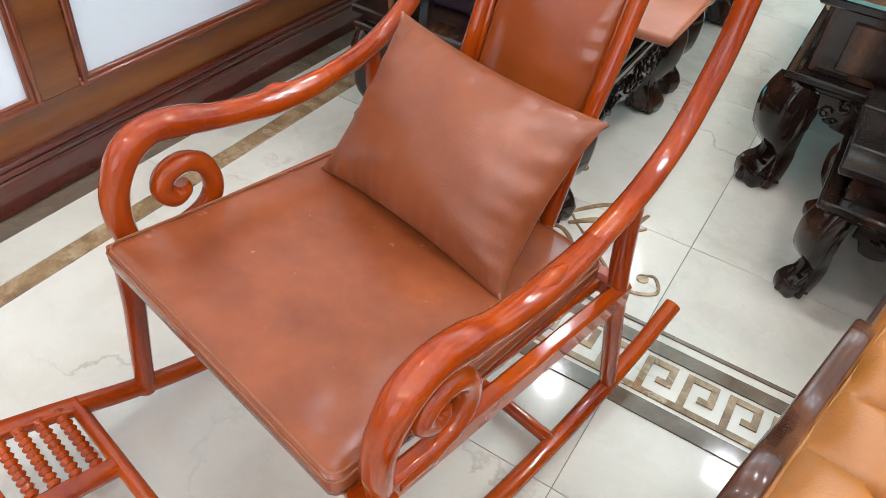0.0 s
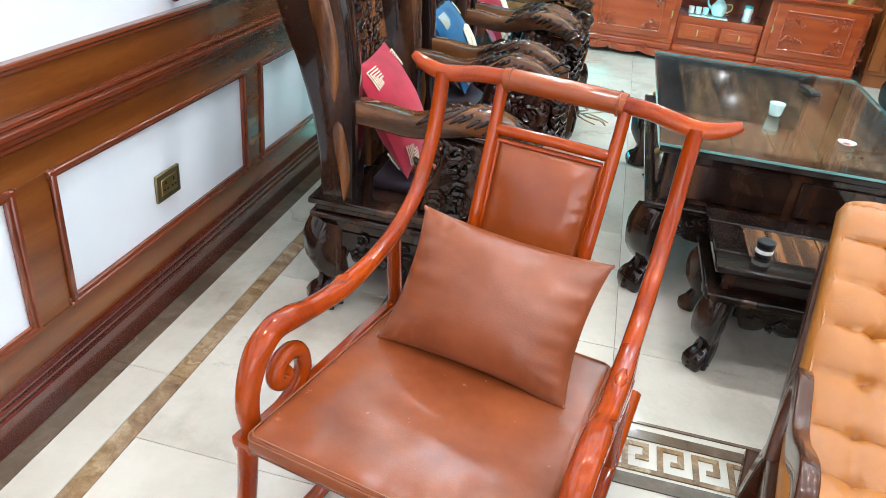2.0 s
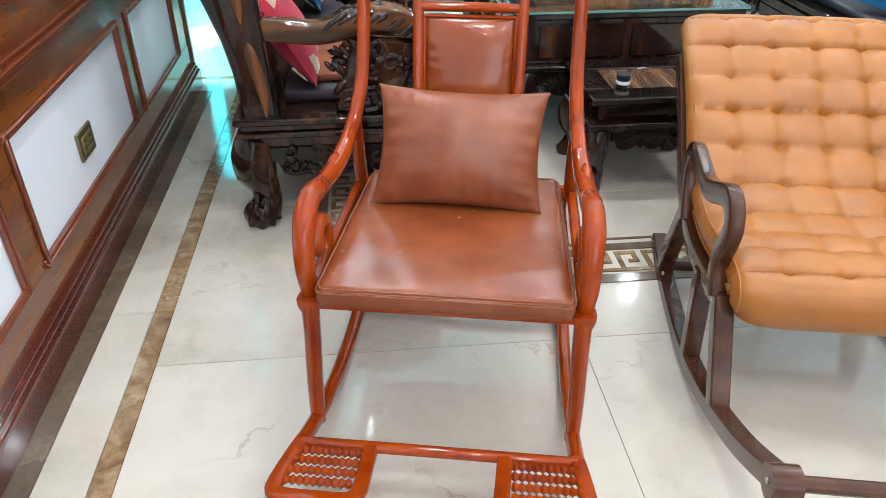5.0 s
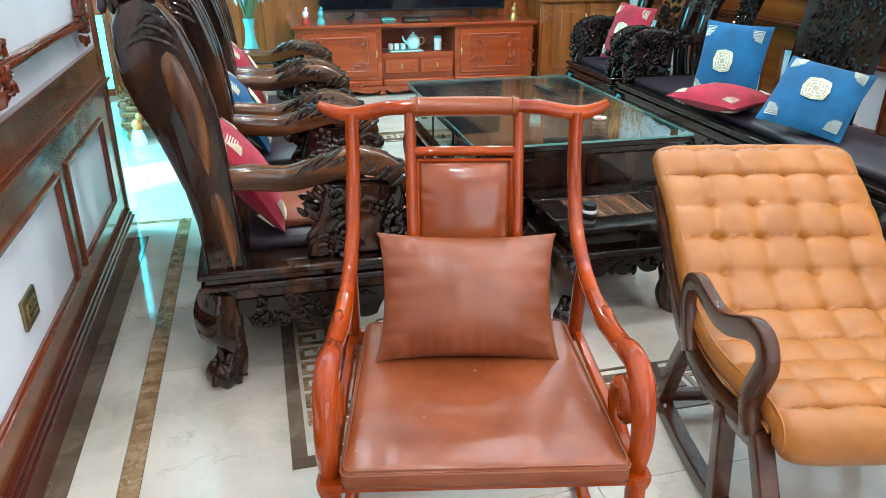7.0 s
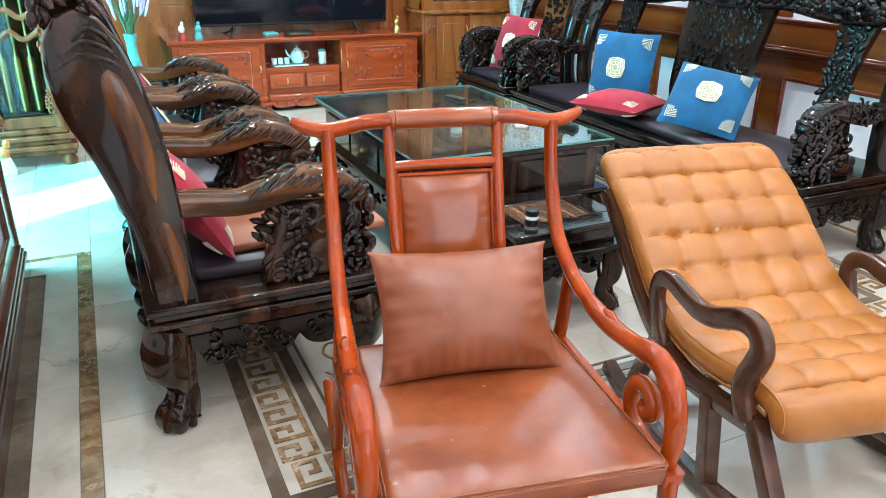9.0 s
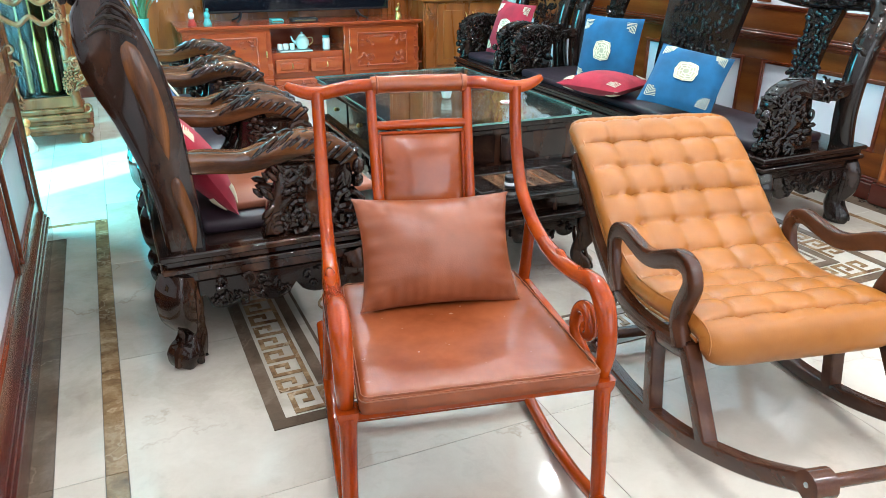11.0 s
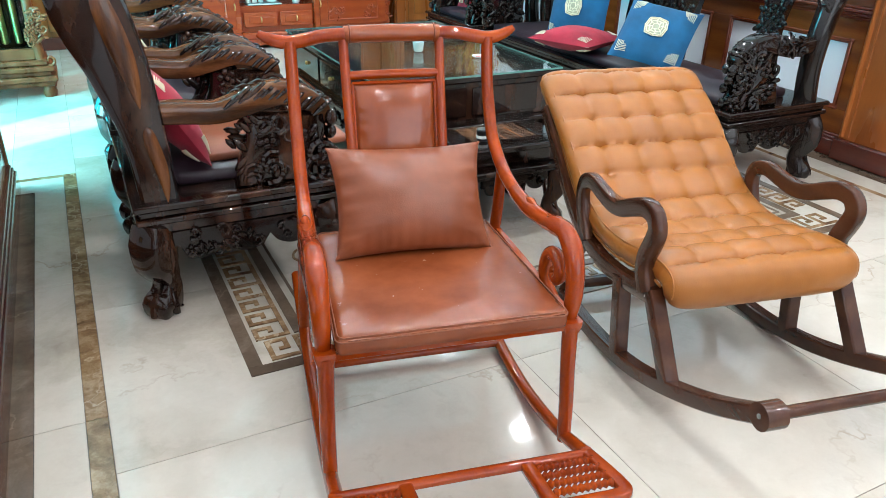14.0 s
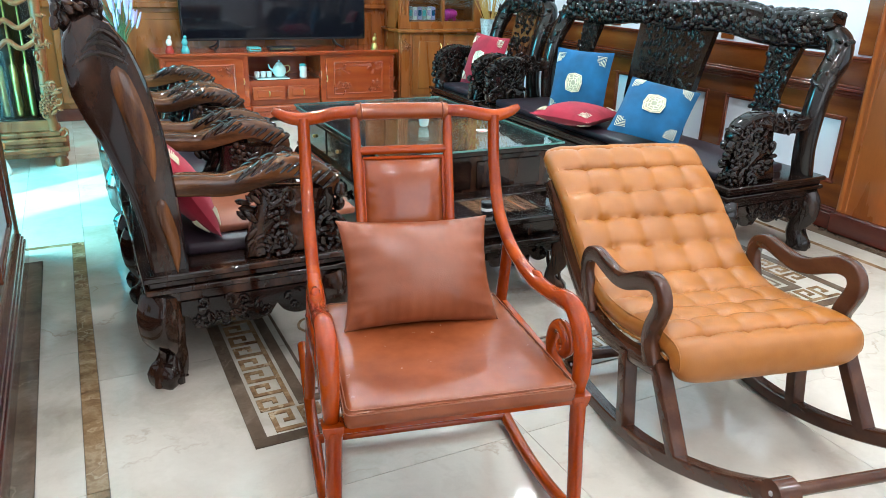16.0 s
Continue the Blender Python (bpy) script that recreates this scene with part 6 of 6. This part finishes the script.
for k in range(6):
    b = thing("boxed_set", pose(3.24 + 0.047 * k, CY + 0.20, 0.809), "pale blue and white packaged box on the shelf", "box", "boxes on the cabinet shelf")
    part("carton", Shape().box((0, 0, 0.06), (0.042, 0.10, 0.11 + 0.01 * (k % 2)), 0.002), (SILVER_PATTERN, WHITE_CERAMIC, LAVENDER)[k % 3], b)
    part("printed_band", Shape().box((0, -0.051, 0.065), (0.032, 0.002, 0.05), 0.0005), (TEAL, LAVENDER, BLUE_FABRIC)[k % 3], b)
pig = thing("money_box", pose(3.66, CY + 0.17, 0.809), "round bright pink money box on the shelf", "money box")
part("body", Shape().ball((0, 0, 0.055), (0.078, 0.055, 0.05), 18, 12), PINK_PLASTIC, pig)
part("snout", Shape().ball((-0.075, -0.01, 0.055), (0.018, 0.02, 0.02), 10, 7), PINK_PLASTIC, pig)
for sx in (-0.04, 0.04):
    part("foot", Shape().lathe([(0.014, 0), (0.016, 0.02)], (sx, -0.02, 0), 10), PINK_PLASTIC, pig)

# tall vase with dried twigs on a stand
vs = thing("vase_stand", pose(3.62, 5.78, 0), "small dark wooden stand under the tall vase", "stand")
part("top", Shape().box((0, 0, 0.50), (0.30, 0.30, 0.03), 0.008), EBONY, vs)
for sx in (-1, 1):
    for sy in (-1, 1):
        part("leg", Shape().tube([(sx * 0.12, sy * 0.12, 0.49), (sx * 0.13, sy * 0.13, 0.25), (sx * 0.12, sy * 0.12, 0)], 0.018, 8, 3), EBONY, vs)
va = thing("vase", pose(3.62, 5.78, 0.515), "tall silvery patterned vase with golden dried twigs", "vase")
part("body", Shape().lathe([(0.045, 0), (0.05, 0.01), (0.052, 0.10), (0.062, 0.24), (0.078, 0.36), (0.072, 0.36), (0.05, 0.2), (0.04, 0.02)], seg=20), SILVER_PATTERN, va)
r = random.Random(41)
tw, be = Shape(), Shape()
for k in range(46):
    a, sp = r.uniform(0, 6.28), r.uniform(0.05, 0.30)
    h = r.uniform(0.28, 0.62)
    p = [(0.02 * math.cos(a), 0.02 * math.sin(a), 0.30), (sp * 0.5 * math.cos(a), sp * 0.5 * math.sin(a), 0.36 + h * 0.5), (sp * math.cos(a + 0.2), sp * math.sin(a + 0.2), 0.36 + h)]
    tw.tube(p, [0.003, 0.0022, 0.0012], 4, 4)
    for q in range(12):
        u = r.uniform(0.3, 1)
        c = Vector(p[1]).lerp(Vector(p[2]), u) + Vector((r.uniform(-0.03, 0.03), r.uniform(-0.03, 0.03), r.uniform(-0.02, 0.02)))
        (be if r.random() < 0.35 else tw).ball(c, r.uniform(0.004, 0.008), 5, 4)
part("twigs", tw, GOLD_TWIG, va, "golden dried twigs")
part("berries", be, RED_BERRY, va, "dark red berries")

# flowers beyond the armchairs
fs = thing("flower_stand", pose(0.60, 4.98, 0), "small dark wooden stand beside the armchairs", "stand")
part("top", Shape().box((0, 0, 0.55), (0.40, 0.34, 0.03), 0.008), EBONY, fs)
for sx in (-1, 1):
    for sy in (-1, 1):
        part("leg", Shape().tube([(sx * 0.16, sy * 0.13, 0.54), (sx * 0.17, sy * 0.14, 0.25), (sx * 0.16, sy * 0.13, 0)], 0.02, 8, 3), EBONY, fs)
fv = thing("flower_vase", pose(0.62, 4.98, 0.565), "teal glass vase of lilac and white flowers", "vase")
part("body", Shape().lathe([(0.045, 0), (0.05, 0.02), (0.03, 0.10), (0.026, 0.16), (0.036, 0.22), (0.032, 0.22), (0.022, 0.15), (0.03, 0.03)], seg=20), TEAL, fv)
r = random.Random(43)
pe, le = Shape(), Shape()
for k in range(40):
    a, sp, h = r.uniform(0, 6.28), r.uniform(0.02, 0.13), r.uniform(0.14, 0.34)
    tip = (sp * math.cos(a), sp * math.sin(a), 0.20 + h)
    le.tube([(0.01 * math.cos(a), 0.01 * math.sin(a), 0.18), (sp * 0.4 * math.cos(a), sp * 0.4 * math.sin(a), 0.20 + h * 0.5), tip], 0.0022, 4, 3)
    pe.ball((0, 0, 0), (0.008, 0.006, 0.055), 6, 6, Matrix.Translation(tip) @ pose(0, 0, 0, math.degrees(-sp * math.sin(a) * 3), math.degrees(sp * math.cos(a) * 3), 0))
part("stems", le, LEAF, fv, "green stems")
part("petals", pe, LAVENDER, fv, "lilac flower spikes")

# tall clock in the alcove
ck = thing("grandfather_clock", pose(0.0, 5.42, 0), "tall carved pale brown wooden clock with brass weights", "clock")
base = Shape()
for z, w, d in ((0.085, 0.46, 0.34), (0.115, 0.50, 0.38), (0.145, 0.44, 0.32), (0.175, 0.48, 0.36), (0.21, 0.42, 0.30)):
    base.box((0, 0, z), (w, d, 0.034), 0.014)
part("base", base, CLOCK_WOOD, ck, "stepped clock base")
for sx in (-1, 1):
    for sy in (-1, 1):
        part("foot", Shape().lathe([(0.038, 0), (0.044, 0.03), (0.03, 0.06), (0.034, 0.075)], (sx * 0.19, sy * 0.13, 0), 10), CLOCK_WOOD, ck)
    part("side_post", Shape().tube([(sx * 0.175, -0.10, 0.22), (sx * 0.16, -0.10, 0.5), (sx * 0.175, -0.10, 0.9), (sx * 0.165, -0.10, 1.9)], [0.034, 0.028, 0.032, 0.03], 10, 4), CLOCK_WOOD, ck)
    s = Shape()
    carve(s, random.Random(50 + sx), (sx * 0.18 - 0.05, -0.125, 0.22), (1, 0, 0), (0, 0, 1), 0.10, 0.30, 20, 0.028, 0.7)
    carve(s, random.Random(52 + sx), (sx * 0.18 - 0.04, -0.125, 0.6), (1, 0, 0), (0, 0, 1), 0.08, 0.7, 22, 0.026, 0.7)
    part("post_carving", s, CLOCK_WOOD, ck, "carved leaves on the clock's post")
part("back", Shape().box((0, 0.12, 1.07), (0.36, 0.03, 1.7), 0.004).box((-0.175, 0.02, 1.07), (0.016, 0.2, 1.7), 0.004).box((0.175, 0.02, 1.07), (0.016, 0.2, 1.7), 0.004), EBONY_BLACK, ck)
part("hood", Shape().box((0, 0, 2.0), (0.46, 0.32, 0.2), 0.03).box((0, -0.01, 2.13), (0.52, 0.36, 0.06), 0.02), CLOCK_WOOD, ck)
part("lower_rail", Shape().box((0, -0.105, 0.26), (0.32, 0.03, 0.07), 0.008), CLOCK_WOOD, ck)
for z in (0.76, 0.88, 1.02):
    part("scroll_bar", Shape().tube([(-0.16, -0.115, z + 0.03), (-0.07, -0.12, z - 0.02), (0.0, -0.12, z + 0.025), (0.07, -0.12, z - 0.02), (0.16, -0.115, z + 0.03)], 0.016, 8, 5), CLOCK_WOOD, ck, "wavy carved bar")
for sx in (-0.075, 0.0, 0.075):
    part("weight", Shape().lathe([(0.008, 0.31), (0.021, 0.32), (0.021, 0.62), (0.008, 0.64), (0.002, 1.3)], (sx, -0.02, 0), 14), BRASS, ck, "brass weight cylinder")
part("glass", Shape().box((0, -0.092, 0.9), (0.31, 0.004, 1.3), 0.001), CABINET_GLASS, ck)
og = thing("ornament", pose(-0.14, 5.16, 0.0), "small orange and white porcelain ornament on the floor", "ornament")
part("body", Shape().lathe([(0.05, 0), (0.055, 0.02), (0.04, 0.07), (0.03, 0.10)], seg=14), WHITE_CERAMIC, og)
part("top", Shape().ball((0, 0, 0.13), (0.032, 0.028, 0.04), 10, 7).ball((0.02, 0, 0.18), (0.022, 0.02, 0.028), 8, 6), plain("orange_glaze", (0.65, 0.20, 0.06), 0.3), og)


# ---- floor: tiles, stripes and the key-pattern border ----
def tile_mesh(w, h, mat, name):
    s = Shape().box((0, 0, -0.005), (w - 0.0016, h - 0.0016, 0.010), 0.0006)
    return mesh_of(name, s, mat)


MESHES = {}


def tile(x0, x1, y0, y1, mat, name, lift=0.0):
    key = (round(x1 - x0, 3), round(y1 - y0, 3), mat.name)
    if key not in MESHES:
        MESHES[key] = tile_mesh(x1 - x0, y1 - y0, mat, name)
    ob = new(name, MESHES[key])
    ob.parent = floor
    ob.location = ((x0 + x1) / 2, (y0 + y1) / 2, lift)
    return ob


YS = [NEAR, -2.44, -1.64, -0.84, -0.04, 0.76, 1.56, 2.36, 3.16, 3.96, 4.76, 5.56, 6.36, FAR]
XS = [0.27, 1.385, 2.185, 2.985, 3.63]
for a, b in zip(XS, XS[1:]):
    for c, d in zip(YS, YS[1:]):
        tile(a, b, c, d, CREAM_MARBLE, "floor_tile")
BY = [NEAR, -2.2, -1.4, -0.6, 0.2, 1.0, 1.79, 2.59, 3.54]
for c, d in zip(BY, BY[1:]):
    tile(0.0, 0.098, c, d, DARK_MARBLE, "dark_border_tile")
    tile(0.098, 0.216, c, d, CREAM_MARBLE, "border_tile")
    tile(0.216, 0.27, c, d, BROWN_MARBLE, "stripe_tile")
tile(0.0, 0.216, 3.54, 3.70, CREAM_MARBLE, "border_tile")
tile(0.216, 0.27, 3.54, 3.735, BROWN_MARBLE, "stripe_tile")
tile(0.0, 0.216, 3.70, 3.735, BROWN_MARBLE, "stripe_tile")
for c, d in zip(YS, YS[1:]):
    tile(3.63, 3.666, c, d, BROWN_MARBLE, "stripe_tile")
    tile(3.666, 3.80, c, d, CREAM_MARBLE, "border_tile")
    tile(3.80, ROOM_R, c, d, DARK_MARBLE, "dark_border_tile")
for a, b in ((-0.8, 0.0), (0.0, 0.27)):
    for c, d in ((3.735, 4.5), (4.5, 5.3), (5.3, 6.1), (6.1, FAR)):
        tile(a, b, c, d, CREAM_MARBLE, "floor_tile")
tile(-0.8, 0.0, 3.62, 3.735, CREAM_MARBLE, "floor_tile")

RX0, RX1, RY0, RY1 = 0.644, 3.254, 1.80, 5.10
LIFT = 0.004
inlay = Shape()


def strip(x0, x1, y0, y1):
    inlay.box(((x0 + x1) / 2, (y0 + y1) / 2, LIFT / 2), (x1 - x0, y1 - y0, LIFT), 0.0005)


for o, w in ((0.0, 0.042), (0.172, 0.036), (0.232, 0.010)):
    x0, x1, y0, y1 = RX0 + o, RX1 - o, RY0 + o, RY1 - o
    strip(x0, x1, y0, y0 + w)
    strip(x0, x1, y1 - w, y1)
    strip(x0, x0 + w, y0 + w, y1 - w)
    strip(x1 - w, x1, y0 + w, y1 - w)
part("inlay_bands", inlay, DARK_MARBLE, floor, "dark brown inlaid bands")
# one key of the meander, about 0.085 long
key = Shape()
P, B, W = 0.088, 0.106, 0.0155
for x0, x1, y0, y1 in ((0, P - W * 1.3, 0, W), (0, W, W, B), (W, P - W * 1.3, B - W, B), (P - W * 2.3, P - W * 1.3, B * 0.42, B - W), (W * 2.2, P - W * 2.3, B * 0.42, B * 0.42 + W), (P - W * 1.3, P, 0, W)):
    key.box(((x0 + x1) / 2, (y0 + y1) / 2, LIFT / 2), (x1 - x0, y1 - y0, LIFT), 0.0004)
KEY = mesh_of("meander_key", key, BROWN_MARBLE)
M0 = 0.054


def key_at(x, y, rz):
    ob = new("meander_key", KEY)
    ob.parent = floor
    ob.matrix_basis = pose(x, y, 0, 0, 0, rz)


n = int((RX1 - RX0 - 2 * M0 - 0.02) / P)
px = (RX1 - RX0 - 2 * M0 - n * P) / 2 + M0
for k in range(n):
    key_at(RX0 + px + k * P, RY0 + M0, 0)
    key_at(RX1 - px - k * P, RY1 - M0, 180)
n = int((RY1 - RY0 - 2 * M0 - 0.24) / P)
for k in range(n):
    key_at(RX0 + M0 + B, RY0 + M0 + B + 0.012 + k * P, 90)
    key_at(RX1 - M0 - B, RY1 - M0 - B - 0.012 - k * P, -90)


def flourish(x, y, sx, sy, k=1.0):
    """A scrolling leaf ornament laid in the floor at a corner of the border."""
    s = Shape()

    def ribbon(pts, w):
        P3 = [Vector((x + sx * a * k, y + sy * b * k, 0)) for a, b in pts]
        line = []
        for i in range(len(P3) - 1):
            a, b, c, d = P3[max(i - 1, 0)], P3[i], P3[i + 1], P3[min(i + 2, len(P3) - 1)]
            for q in range(6):
                u = q / 6
                line.append(0.5 * ((2 * b) + (c - a) * u + (2 * a - 5 * b + 4 * c - d) * u * u + (3 * b - a - 3 * c + d) * u ** 3))
        line.append(P3[-1])
        rings = []
        for i, p in enumerate(line):
            way = (line[min(i + 1, len(line) - 1)] - line[max(i - 1, 0)]).normalized()
            side = Vector((-way.y, way.x, 0)) * (w * 0.62 * k * (0.35 + 0.65 * math.sin(math.pi * min(0.98, i / (len(line) - 1) + 0.02))))
            rings.append([p - side, p - side + Vector((0, 0, LIFT)), p + side + Vector((0, 0, LIFT)), p + side])
        s.rings(rings)
    ribbon([(0.05, 0.42), (0.10, 0.33), (0.07, 0.22), (0.14, 0.12), (0.27, 0.09), (0.34, 0.17), (0.27, 0.24), (0.20, 0.19), (0.24, 0.14)], 0.014)
    ribbon([(0.42, 0.05), (0.33, 0.10), (0.22, 0.07), (0.12, 0.14), (0.09, 0.27), (0.17, 0.34), (0.24, 0.27), (0.19, 0.20)], 0.014)
    ribbon([(0.30, 0.30), (0.42, 0.20), (0.56, 0.09), (0.66, 0.13), (0.63, 0.20), (0.58, 0.17)], 0.010)
    ribbon([(0.30, 0.30), (0.20, 0.42), (0.09, 0.56), (0.13, 0.66), (0.20, 0.63), (0.17, 0.58)], 0.010)
    ribbon([(0.28, 0.28), (0.36, 0.36), (0.46, 0.40), (0.50, 0.50)], 0.022)
    ribbon([(0.26, 0.34), (0.33, 0.44), (0.42, 0.52)], 0.014)
    ribbon([(0.34, 0.26), (0.44, 0.33), (0.52, 0.42)], 0.014)
    for a, b, q in ((0.60, 0.17, 0.020), (0.17, 0.60, 0.020), (0.22, 0.22, 0.016)):
        s.lathe([(q * k, 0), (q * k, LIFT)], (x + sx * a * k, y + sy * b * k, 0), 14)
    part("inlaid_flourish", s, BROWN_MARBLE, floor, "inlaid brown leaf scrolls")


for x, y, sx, sy in ((RX0 + 0.25, RY0 + 0.25, 1, 1), (RX1 - 0.25, RY0 + 0.25, -1, 1), (RX0 + 0.25, RY1 - 0.25, 1, -1), (RX1 - 0.25, RY1 - 0.25, -1, -1)):
    flourish(x, y, sx, sy, 0.72)
